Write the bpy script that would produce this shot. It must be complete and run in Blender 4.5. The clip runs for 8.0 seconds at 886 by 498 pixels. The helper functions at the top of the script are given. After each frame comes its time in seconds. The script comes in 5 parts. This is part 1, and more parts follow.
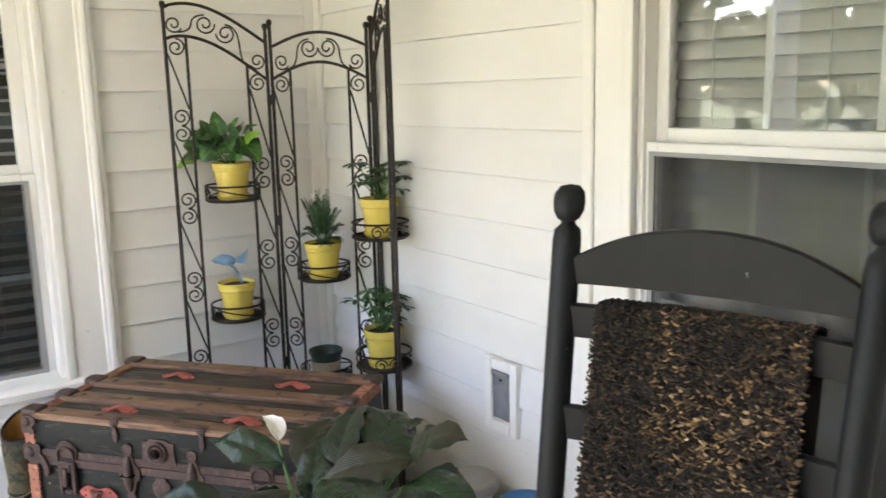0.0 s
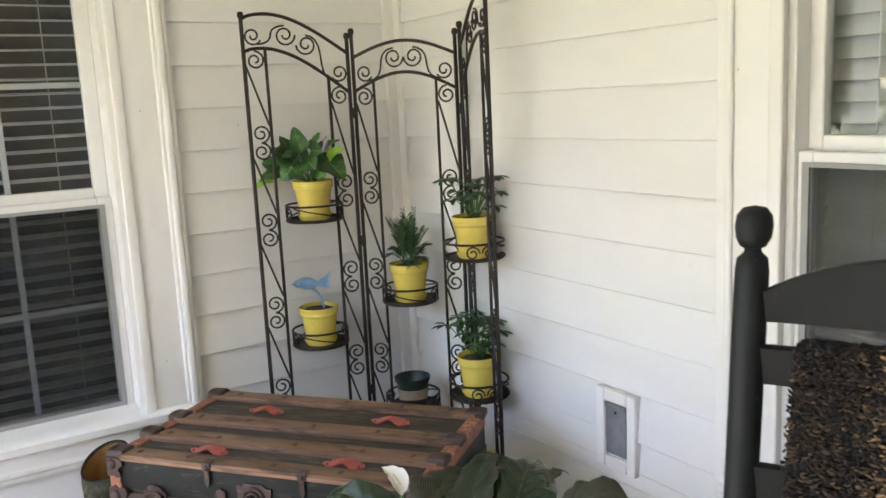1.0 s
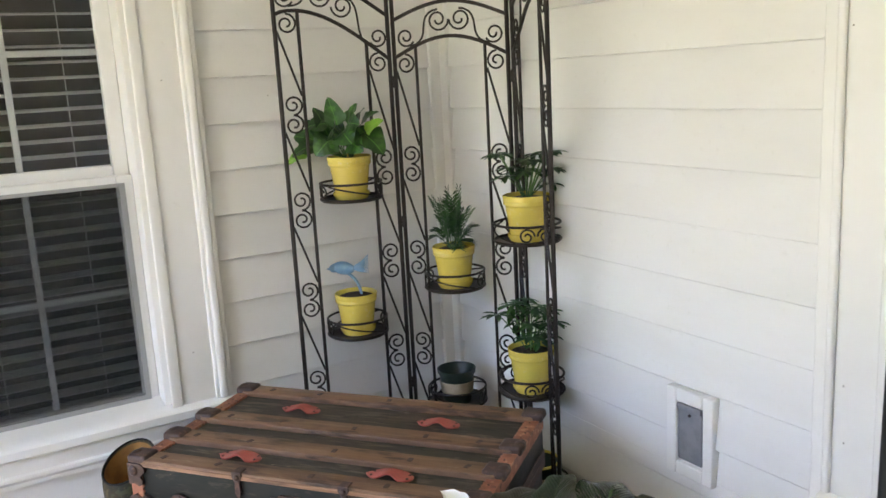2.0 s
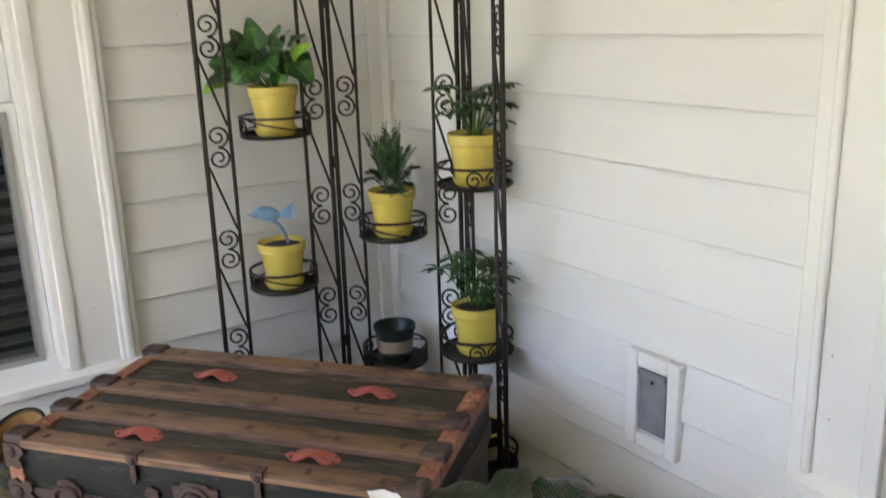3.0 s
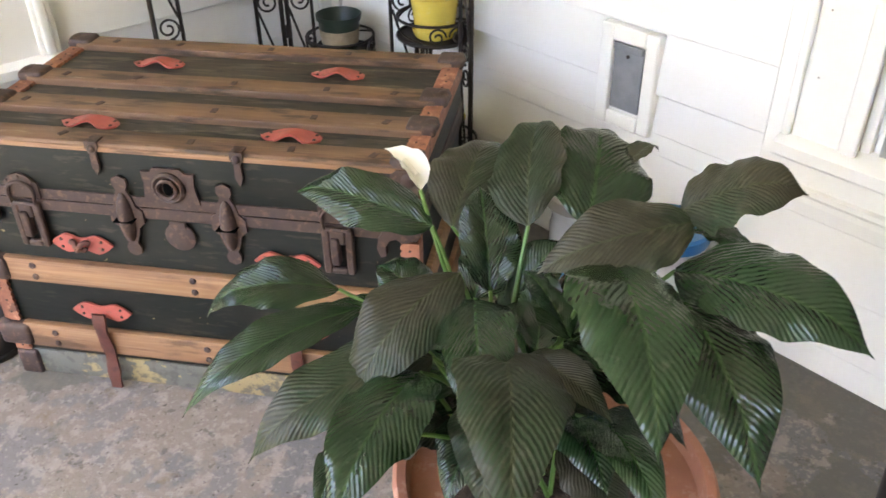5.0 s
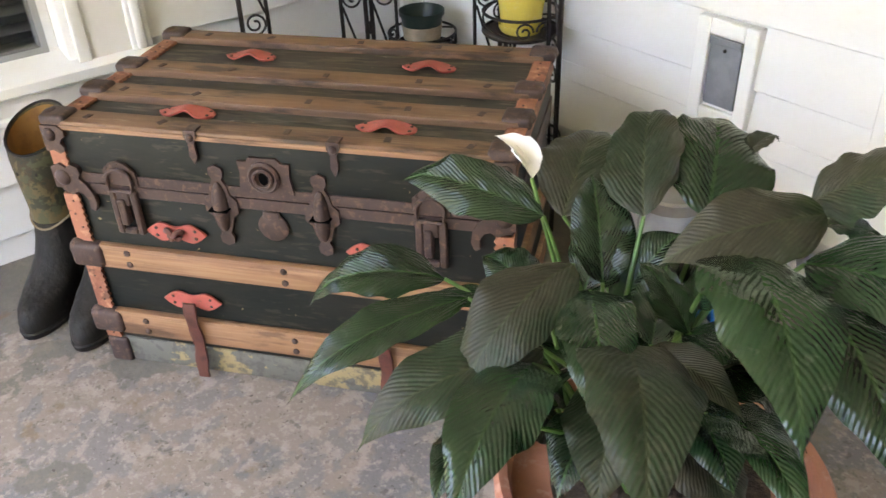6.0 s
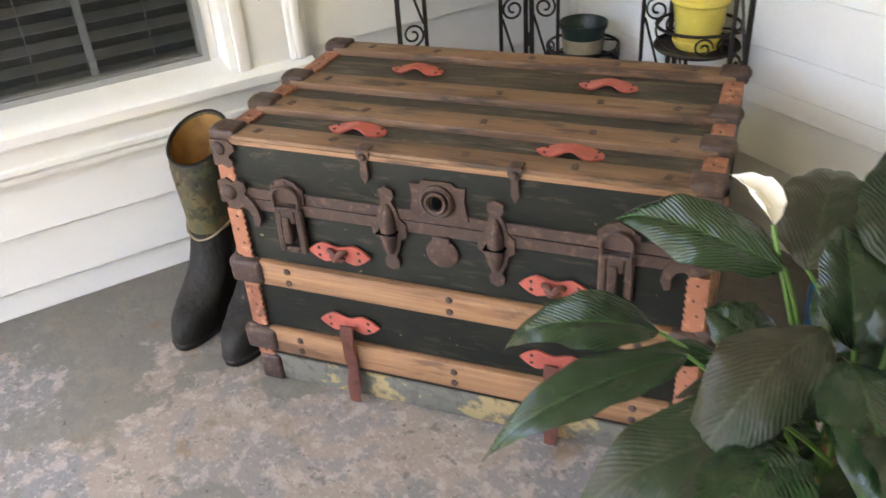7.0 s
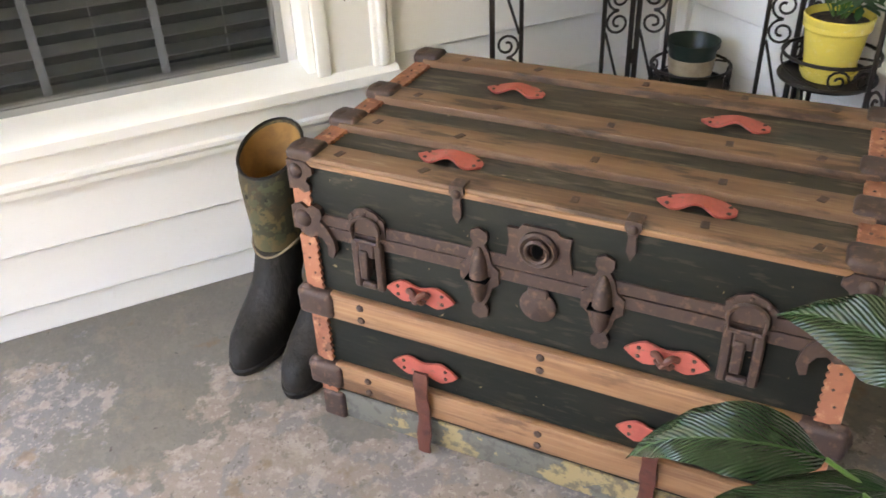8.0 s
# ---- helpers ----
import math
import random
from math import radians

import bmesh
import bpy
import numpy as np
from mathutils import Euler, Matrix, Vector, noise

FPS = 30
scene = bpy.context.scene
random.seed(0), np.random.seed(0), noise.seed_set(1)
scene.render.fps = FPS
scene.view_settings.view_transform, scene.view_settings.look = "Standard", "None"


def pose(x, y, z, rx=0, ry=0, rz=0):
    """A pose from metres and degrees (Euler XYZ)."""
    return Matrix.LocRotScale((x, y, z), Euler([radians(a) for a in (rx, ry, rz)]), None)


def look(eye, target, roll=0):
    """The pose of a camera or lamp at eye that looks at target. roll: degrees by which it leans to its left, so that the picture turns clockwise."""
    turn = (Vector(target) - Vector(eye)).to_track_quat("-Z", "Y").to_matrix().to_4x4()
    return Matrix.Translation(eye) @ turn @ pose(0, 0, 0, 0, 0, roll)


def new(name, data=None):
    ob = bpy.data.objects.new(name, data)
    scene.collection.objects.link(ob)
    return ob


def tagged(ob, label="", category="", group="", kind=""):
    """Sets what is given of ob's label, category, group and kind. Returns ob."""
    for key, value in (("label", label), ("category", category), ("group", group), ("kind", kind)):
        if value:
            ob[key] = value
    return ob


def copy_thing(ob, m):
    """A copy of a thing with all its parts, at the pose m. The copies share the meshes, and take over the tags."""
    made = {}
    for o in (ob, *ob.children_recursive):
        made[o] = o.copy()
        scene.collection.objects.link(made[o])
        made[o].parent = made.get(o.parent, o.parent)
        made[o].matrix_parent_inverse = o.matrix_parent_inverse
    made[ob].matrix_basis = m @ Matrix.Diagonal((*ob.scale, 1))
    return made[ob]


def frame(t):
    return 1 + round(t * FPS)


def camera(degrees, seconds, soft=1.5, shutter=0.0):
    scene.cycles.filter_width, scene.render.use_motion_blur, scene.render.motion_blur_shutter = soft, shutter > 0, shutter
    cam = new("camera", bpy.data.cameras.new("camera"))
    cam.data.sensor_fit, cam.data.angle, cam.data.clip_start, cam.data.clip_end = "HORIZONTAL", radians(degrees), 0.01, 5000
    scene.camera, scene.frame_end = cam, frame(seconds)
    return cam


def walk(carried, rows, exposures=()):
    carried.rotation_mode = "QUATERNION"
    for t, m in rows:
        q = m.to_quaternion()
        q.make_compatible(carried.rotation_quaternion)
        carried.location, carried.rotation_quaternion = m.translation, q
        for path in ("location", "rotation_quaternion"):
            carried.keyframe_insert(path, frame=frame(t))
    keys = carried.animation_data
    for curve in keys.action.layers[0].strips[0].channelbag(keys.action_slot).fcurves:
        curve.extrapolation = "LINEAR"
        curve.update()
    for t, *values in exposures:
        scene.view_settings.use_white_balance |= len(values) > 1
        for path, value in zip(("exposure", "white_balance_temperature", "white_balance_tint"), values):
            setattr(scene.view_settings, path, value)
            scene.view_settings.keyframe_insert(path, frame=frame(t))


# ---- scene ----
cam = camera(55.1, 8.0, 1.5, 0.3)
PATH = [
    (0, (0.137, -0.022, 1.387), (-0.424, 1.864, 1.027), -1.4),
    (0.5, (0.05, 0.043, 1.391), (-0.615, 1.897, 1.04), -2.3),
    (1, (-0.093, 0.112, 1.4), (-0.744, 1.973, 1.061), -2.8),
    (1.1, (-0.116, 0.128, 1.403), (-0.769, 1.986, 1.054), -2.7),
    (1.2, (-0.137, 0.139, 1.396), (-0.794, 1.995, 1.046), -2.6),
    (2.3, (-0.263, 0.414, 1.38), (-0.976, 2.238, 0.975), -3.3),
    (2.5, (-0.28, 0.479, 1.371), (-0.934, 2.328, 0.977), -2.1),
    (3, (-0.317, 0.573, 1.336), (-0.892, 2.414, 0.804), -1.8),
    (3.5, (-0.353, 0.631, 1.297), (-0.741, 2.432, 0.521), -2.5),
    (4, (-0.399, 0.627, 1.268), (-0.656, 2.397, 0.374), -1.9),
    (4.5, (-0.438, 0.607, 1.231), (-0.671, 2.313, 0.212), -1.0),
    (5, (-0.486, 0.577, 1.209), (-0.781, 2.214, 0.098), -0.7),
    (5.2, (-0.491, 0.579, 1.197), (-0.836, 2.206, 0.087), -1.9),
    (6.5, (-0.624, 0.566, 1.179), (-1.124, 2.167, 0.088), -2.1),
    (7, (-0.705, 0.64, 1.171), (-1.359, 2.192, 0.091), -4.1),
    (7.5, (-0.793, 0.746, 1.169), (-1.5, 2.294, 0.118), -3.3),
    (8, (-0.84, 0.787, 1.161), (-1.599, 2.279, 0.066), -2.5),
]
walk(cam, [(t, look(eye, target, roll)) for t, eye, target, roll in PATH],
     [(0.0, 4.26, 6750, 20), (1.0, 4.16, 6700, 20), (2.5, 4.04, 6600, 20), (3.5, 3.92, 6900, 20), (4.5, 4.29, 7150, 20), (5.0, 4.74, 7350, 20), (6.5, 4.56, 7500, 18), (8.0, 4.62, 7650, 19)])

# ---- light ----
HOUSE = pose(0, 0, 0, 0, 0, -38.5)          # the house's walls, turned against the trunk
world = bpy.data.worlds.new("world")
scene.world = world
world.use_nodes = True
wn = world.node_tree.nodes
sky = wn.new("ShaderNodeTexSky")
sky.sky_type, sky.sun_disc = "NISHITA", False
SUN_EL, SUN_AZ = 60.0, 243.0                # azimuth: degrees from +y towards +x
sky.sun_elevation, sky.sun_rotation = radians(SUN_EL), radians(SUN_AZ)
world.node_tree.links.new(sky.outputs[0], wn["Background"].inputs[0])
wn["Background"].inputs[1].default_value = 0.15
sun_dir = Vector((math.sin(radians(SUN_AZ)) * math.cos(radians(SUN_EL)), math.cos(radians(SUN_AZ)) * math.cos(radians(SUN_EL)), math.sin(radians(SUN_EL))))
sun = new("sun", bpy.data.lights.new("sun", "SUN"))
sun.data.energy, sun.data.angle, sun.data.color = 4.0, radians(0.6), (1.0, 0.95, 0.87)
sun.matrix_world = look(sun_dir * 20, (0, 0, 0))


# ---- materials ----
def mat(name, base, rough=0.6, metal=0.0, **kw):
    """A Principled material with two scales of colour variation and a bump.
    vary: (scale, colour, amount, ...) layers; bump: (scale, strength, stretch); rand: spread of brightness between objects."""
    m = bpy.data.materials.new(name)
    m.use_nodes = True
    nt = m.node_tree
    bsdf = nt.nodes["Principled BSDF"]
    bsdf.inputs["Roughness"].default_value = rough
    bsdf.inputs["Metallic"].default_value = metal
    bsdf.inputs["Specular IOR Level"].default_value = kw.get("spec", 0.4)
    co = nt.nodes.new("ShaderNodeTexCoord")
    rnd = nt.nodes.new("ShaderNodeObjectInfo")
    base_node = nt.nodes.new("ShaderNodeRGB")
    base_node.outputs[0].default_value = (*base, 1)
    out = base_node.outputs[0]

    def coords(stretch):
        mp = nt.nodes.new("ShaderNodeMapping")
        mp.inputs["Scale"].default_value = stretch
        ad = nt.nodes.new("ShaderNodeVectorMath")
        ad.operation = "MULTIPLY_ADD"
        nt.links.new(rnd.outputs["Random"], ad.inputs[0])
        ad.inputs[1].default_value = (7.3, 3.1, 5.7)
        nt.links.new(co.outputs["Object"], ad.inputs[2])
        nt.links.new(ad.outputs[0], mp.inputs[0])
        return mp.outputs[0]

    for scale, colour, lo, hi, stretch, amount in kw.get("vary", ()):
        n = nt.nodes.new("ShaderNodeTexNoise")
        n.inputs["Scale"].default_value, n.inputs["Detail"].default_value, n.inputs["Roughness"].default_value = scale, 6, 0.62
        nt.links.new(coords(stretch), n.inputs["Vector"])
        r = nt.nodes.new("ShaderNodeMapRange")
        r.inputs["From Min"].default_value, r.inputs["From Max"].default_value, r.inputs["To Max"].default_value = 0.5 + (lo - 0.5) * 0.62, 0.5 + (hi - 0.5) * 0.62, amount
        nt.links.new(n.outputs[0], r.inputs[0])
        mx = nt.nodes.new("ShaderNodeMix")
        mx.data_type = "RGBA"
        nt.links.new(r.outputs[0], mx.inputs["Factor"])
        nt.links.new(out, mx.inputs["A"])
        mx.inputs["B"].default_value = (*colour, 1)
        out = mx.outputs["Result"]
    if kw.get("rand"):
        hs = nt.nodes.new("ShaderNodeHueSaturation")
        r = nt.nodes.new("ShaderNodeMapRange")
        r.inputs["To Min"].default_value, r.inputs["To Max"].default_value = 1 - kw["rand"], 1 + kw["rand"]
        nt.links.new(rnd.outputs["Random"], r.inputs[0])
        nt.links.new(r.outputs[0], hs.inputs["Value"])
        nt.links.new(out, hs.inputs["Color"])
        out = hs.outputs[0]
    nt.links.new(out, bsdf.inputs["Base Color"])
    if "bump" in kw:
        scale, strength, stretch = kw["bump"]
        n = nt.nodes.new("ShaderNodeTexNoise")
        n.inputs["Scale"].default_value, n.inputs["Detail"].default_value = scale, 8
        nt.links.new(coords(stretch), n.inputs["Vector"])
        b = nt.nodes.new("ShaderNodeBump")
        b.inputs["Strength"].default_value, b.inputs["Distance"].default_value = strength, kw.get("depth", 0.002)
        nt.links.new(n.outputs[0], b.inputs["Height"])
        nt.links.new(b.outputs[0], bsdf.inputs["Normal"])
    return m


ONE = (1, 1, 1)
SIDING = mat("painted_siding", (0.80, 0.785, 0.75), 0.42, vary=[(2.5, (0.74, 0.72, 0.675), 0.4, 0.8, (1, 1, 3), 0.5), (60, (0.68, 0.66, 0.6), 0.66, 0.85, ONE, 0.3)], bump=(90, 0.12, (0.25, 0.25, 1)), rand=0.02)
TRIM = mat("white_trim_paint", (0.83, 0.815, 0.77), 0.38, vary=[(3, (0.74, 0.71, 0.64), 0.45, 0.8, ONE, 0.4), (30, (0.6, 0.56, 0.48), 0.80, 0.95, ONE, 0.4)], bump=(50, 0.06, ONE))
VINYL = mat("white_vinyl", (0.80, 0.79, 0.76), 0.35, vary=[(6, (0.7, 0.69, 0.65), 0.5, 0.8, ONE, 0.3)])
CONCRETE = mat("worn_painted_concrete", (0.228, 0.187, 0.155), 0.75, vary=[
    (2.6, (0.135, 0.134, 0.137), 0.50, 0.56, ONE, 0.8), (9, (0.150, 0.147, 0.150), 0.54, 0.60, ONE, 0.6), (24, (0.335, 0.288, 0.245), 0.55, 0.66, ONE, 0.6),
    (75, (0.34, 0.30, 0.262), 0.58, 0.70, ONE, 0.55), (34, (0.085, 0.074, 0.06), 0.68, 0.74, ONE, 0.6), (85, (0.07, 0.06, 0.05), 0.72, 0.79, ONE, 0.75)], bump=(60, 0.5, ONE), depth=0.004)
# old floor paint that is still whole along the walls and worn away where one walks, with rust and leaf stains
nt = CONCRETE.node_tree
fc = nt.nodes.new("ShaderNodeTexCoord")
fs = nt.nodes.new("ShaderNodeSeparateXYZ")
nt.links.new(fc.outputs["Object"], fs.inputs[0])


def node_math(nt, kind, a, b):
    n = nt.nodes.new("ShaderNodeMath")
    n.operation = kind
    for k, v in enumerate((a, b)):
        if isinstance(v, (int, float)):
            n.inputs[k].default_value = v
        else:
            nt.links.new(v, n.inputs[k])
    return n.outputs[0]


def node_noise(nt, scale, detail=6, rough=0.6):
    n = nt.nodes.new("ShaderNodeTexNoise")
    n.inputs["Scale"].default_value, n.inputs["Detail"].default_value, n.inputs["Roughness"].default_value = scale, detail, rough
    nt.links.new(fc.outputs["Object"], n.inputs["Vector"])
    return n.outputs[0]


def node_over(nt, under, factor, lo, hi, amount, colour):
    r = nt.nodes.new("ShaderNodeMapRange")
    r.inputs["From Min"].default_value, r.inputs["From Max"].default_value, r.inputs["To Max"].default_value = lo, hi, amount
    nt.links.new(factor, r.inputs[0])
    mx = nt.nodes.new("ShaderNodeMix")
    mx.data_type = "RGBA"
    nt.links.new(r.outputs[0], mx.inputs["Factor"])
    nt.links.new(under, mx.inputs["A"])
    mx.inputs["B"].default_value = (*colour, 1)
    return mx.outputs["Result"]


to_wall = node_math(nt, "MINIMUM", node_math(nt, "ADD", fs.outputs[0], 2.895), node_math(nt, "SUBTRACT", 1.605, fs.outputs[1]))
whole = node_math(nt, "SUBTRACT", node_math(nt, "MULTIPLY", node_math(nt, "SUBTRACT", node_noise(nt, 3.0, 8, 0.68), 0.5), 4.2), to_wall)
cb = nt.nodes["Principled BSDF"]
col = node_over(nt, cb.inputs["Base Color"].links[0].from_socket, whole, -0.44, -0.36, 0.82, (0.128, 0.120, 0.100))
col = node_over(nt, col, node_noise(nt, 13, 7, 0.7), 0.54, 0.62, 0.5, (0.205, 0.170, 0.132))
col = node_over(nt, col, node_noise(nt, 9.5), 0.61, 0.69, 0.6, (0.16, 0.10, 0.045))
col = node_over(nt, col, node_noise(nt, 48, 4, 0.5), 0.70, 0.73, 0.8, (0.06, 0.05, 0.04))
nt.links.new(col, cb.inputs["Base Color"])
CEILING = mat("white_ceiling_board", (0.8, 0.79, 0.76), 0.6, vary=[(4, (0.72, 0.7, 0.66), 0.4, 0.7, ONE, 0.4)])
GRASS = mat("lawn", (0.095, 0.115, 0.048), 0.9, vary=[(0.6, (0.12, 0.12, 0.06), 0.4, 0.7, ONE, 0.7), (8, (0.07, 0.10, 0.035), 0.4, 0.7, ONE, 0.7)], bump=(30, 0.5, ONE))
IRON = mat("black_wrought_iron", (0.017, 0.0115, 0.009), 0.45, 0.0, spec=0.3, vary=[(30, (0.03, 0.02, 0.014), 0.55, 0.75, ONE, 0.6)], bump=(150, 0.2, ONE))
YELLOW = mat("yellow_glaze", (0.72, 0.56, 0.105), 0.18, spec=0.5, vary=[(14, (0.56, 0.43, 0.11), 0.4, 0.75, ONE, 0.5), (60, (0.74, 0.62, 0.25), 0.62, 0.75, ONE, 0.5)], bump=(25, 0.05, ONE))
SOIL = mat("potting_soil", (0.035, 0.022, 0.014), 0.95, vary=[(60, (0.09, 0.06, 0.035), 0.5, 0.7, ONE, 0.7), (160, (0.25, 0.2, 0.15), 0.7, 0.75, ONE, 0.5)], bump=(80, 0.9, ONE), depth=0.008)
# wall colour set dark to stand for the rooms' dimness
ROOM = mat("dimmed_room_wall", (0.10, 0.09, 0.08), 0.9)
BLIND = mat("white_blind_slat", (0.62, 0.61, 0.58), 0.5, rand=0.05)
PAINT_BLACK = mat("black_chair_paint", (0.0085, 0.0098, 0.0102), 0.5, spec=0.25, vary=[(12, (0.013, 0.0135, 0.0125), 0.4, 0.7, ONE, 0.8), (70, (0.30, 0.27, 0.22), 0.82, 0.85, (1, 1, 0.4), 0.7)], bump=(60, 0.12, (1, 1, 0.2)))


def glass(name, tint, rough=0.0):
    m = bpy.data.materials.new(name)
    m.use_nodes = True
    b = m.node_tree.nodes["Principled BSDF"]
    b.inputs["Base Color"].default_value = (*tint, 1)
    b.inputs["Transmission Weight"].default_value = 1.0
    b.inputs["Roughness"].default_value = rough
    b.inputs["IOR"].default_value = 1.45
    return m


GLASS = glass("window_glass", (0.93, 0.95, 0.94))
GREYFRAME = mat("grey_screen_frame", (0.30, 0.30, 0.29), 0.5)
SCREEN = bpy.data.materials.new("insect_screen")
SCREEN.use_nodes = True
sn = SCREEN.node_tree
sb = sn.nodes["Principled BSDF"]
sb.inputs["Base Color"].default_value, sb.inputs["Roughness"].default_value = (0.012, 0.014, 0.013, 1), 0.7
st = sn.nodes.new("ShaderNodeBsdfTransparent")
sm = sn.nodes.new("ShaderNodeMixShader")
sm.inputs[0].default_value = 0.33
sn.links.new(st.outputs[0], sm.inputs[1])
sn.links.new(sb.outputs[0], sm.inputs[2])
sn.links.new(sm.outputs[0], sn.nodes["Material Output"].inputs["Surface"])


# ---- building helpers ----
def mesh_of(name, bm):
    me = bpy.data.meshes.new(name)
    bm.to_mesh(me)
    bm.free()
    return me


def smooth_mesh(me, angle=40):
    me.polygons.foreach_set("use_smooth", [True] * len(me.polygons))
    me.set_sharp_from_angle(angle=radians(angle))
    return me


def thing(name, m, label, category, group="", kind=""):
    ob = new(name)
    ob.empty_display_size = 0.05
    ob.matrix_world = m
    return tagged(ob, label, category, group, kind)


def part(name, bm, material, parent, label="", m=None, angle=40):
    """One mesh object under a thing or a part; bm is a bmesh or a mesh to share."""
    me = bm if isinstance(bm, bpy.types.Mesh) else smooth_mesh(mesh_of(name, bm), angle)
    if not me.materials and material:
        me.materials.append(material)
    ob = new(name, me)
    ob.parent = parent
    if m is not None:
        ob.matrix_basis = m
    if label:
        ob["label"] = label
    return ob


def solid(name, bm, material, m, label, category, group="", kind="", angle=40):
    me = smooth_mesh(mesh_of(name, bm), angle)
    me.materials.append(material)
    ob = new(name, me)
    ob.matrix_world = m
    return tagged(ob, label, category, group, kind)


def box(bm, x0, x1, y0, y1, z0, z1, bevel=0.0, seg=2):
    r = bmesh.ops.create_cube(bm, size=1, matrix=Matrix.Translation(((x0 + x1) / 2, (y0 + y1) / 2, (z0 + z1) / 2)) @ Matrix.Diagonal((abs(x1 - x0), abs(y1 - y0), abs(z1 - z0), 1)))
    if bevel:
        edges = list({e for v in r["verts"] for e in v.link_edges})
        bmesh.ops.bevel(bm, geom=edges, offset=bevel, segments=seg, affect="EDGES", profile=0.5)
    return bm


def boxed(x0, x1, y0, y1, z0, z1, bevel=0.0, seg=2):
    return box(bmesh.new(), x0, x1, y0, y1, z0, z1, bevel, seg)


def revolve(profile, n=32, bm=None, m=None):
    """A turned form from (radius, height) pairs."""
    bm = bm or bmesh.new()
    rings = []
    for r, z in profile:
        ring = []
        for k in range(n):
            a = 2 * math.pi * k / n
            p = Vector((r * math.cos(a), r * math.sin(a), z))
            ring.append(bm.verts.new(m @ p if m else p))
        rings.append(ring)
    for A, B in zip(rings, rings[1:]):
        for k in range(n):
            bm.faces.new((A[k], A[(k + 1) % n], B[(k + 1) % n], B[k]))
    for ring, flip in ((rings[0], True), (rings[-1], False)):
        if (ring[0].co - ring[n // 2].co).length > 1e-5:
            bm.faces.new(ring[::-1] if flip else ring)
    return bm


def tube(bm, pts, r, n=6, closed=False, r1=None):
    """A round bar along points."""
    pts = [Vector(p) for p in pts]
    N = len(pts)
    rings, ref = [], None
    for i, p in enumerate(pts):
        a = pts[i - 1] if (i or closed) else pts[i]
        b = pts[(i + 1) % N] if (i < N - 1 or closed) else pts[i]
        d = (b - a).normalized()
        if ref is None:
            ref = d.orthogonal().normalized()
        ref = (ref - d * ref.dot(d)).normalized()
        s = d.cross(ref)
        rr = r if r1 is None else r + (r1 - r) * i / (N - 1)
        rings.append([bm.verts.new(p + (ref * math.cos(2 * math.pi * k / n) + s * math.sin(2 * math.pi * k / n)) * rr) for k in range(n)])
    for i in range(N if closed else N - 1):
        A, B = rings[i], rings[(i + 1) % N]
        for k in range(n):
            bm.faces.new((A[k], A[(k + 1) % n], B[(k + 1) % n], B[k]))
    if not closed:
        bm.faces.new(rings[0][::-1])
        bm.faces.new(rings[-1])
    return bm


def prism(profile, x0, x1, bm=None):
    """A profile of (y, z) pairs drawn along x."""
    bm = bm or bmesh.new()
    A = [bm.verts.new((x0, y, z)) for y, z in profile]
    B = [bm.verts.new((x1, y, z)) for y, z in profile]
    n = len(profile)
    for k in range(n):
        bm.faces.new((A[k], A[(k + 1) % n], B[(k + 1) % n], B[k]))
    bm.faces.new(A[::-1])
    bm.faces.new(B)
    bmesh.ops.recalc_face_normals(bm, faces=bm.faces)
    return bm


# ---- the house: two walls meeting in a corner, in the house's frame ----
WX, WY = -2.895, 1.605          # faces of the window wall (x) and of the vent wall (y)
LAP, LAP0 = 0.135, 0.069        # height of a course of siding, and its first lap
CEIL = 2.62


def wall_frame(side):
    """Local frame of a wall: x along it to the right as seen from the porch, y into it, its face at y = 0."""
    if side == "vent":
        return HOUSE @ Matrix.Translation((WX, WY, 0))
    return HOUSE @ Matrix.Translation((WX, WY, 0)) @ pose(0, 0, 0, 0, 0, 90)


def wall(name, side, spans, holes, x0, x1, label):
    """Sheathing with holes, and courses of siding on the stretches in spans (x0, x1, z0, z1)."""
    bm = bmesh.new()
    xs = sorted({x0, x1, *[h for q in holes for h in q[:2]]})
    for a, b in zip(xs, xs[1:]):
        hole = [q for q in holes if q[0] <= a and b <= q[1]]
        if hole:
            box(bm, a, b, 0.012, 0.16, -0.1, hole[0][2])
            box(bm, a, b, 0.012, 0.16, hole[0][3], CEIL)
        else:
            box(bm, a, b, 0.012, 0.16, -0.1, CEIL)
    ob = solid(name, bm, SIDING, wall_frame(side), label, "wall", kind="structure")
    for sx0, sx1, z0, z1 in spans:
        k = 0
        while LAP0 + k * LAP < z1 + LAP:
            hi, lo = LAP0 + k * LAP, LAP0 + (k - 1) * LAP
            k += 1
            if hi <= z0 + 0.01 or lo >= z1 - 0.01:
                continue
            h, l = min(hi + 0.004, z1), max(lo, z0)
            f = lambda z: 0.008 - 0.014 * (hi - z) / LAP
            prof = [(f(l) + 0.0015, l), (f(l), l + 0.0025), (f(h), h), (0.0118, h), (0.0118, l)]
            part("siding_board", prism(prof, sx0, sx1), SIDING, ob, angle=25)
    return ob


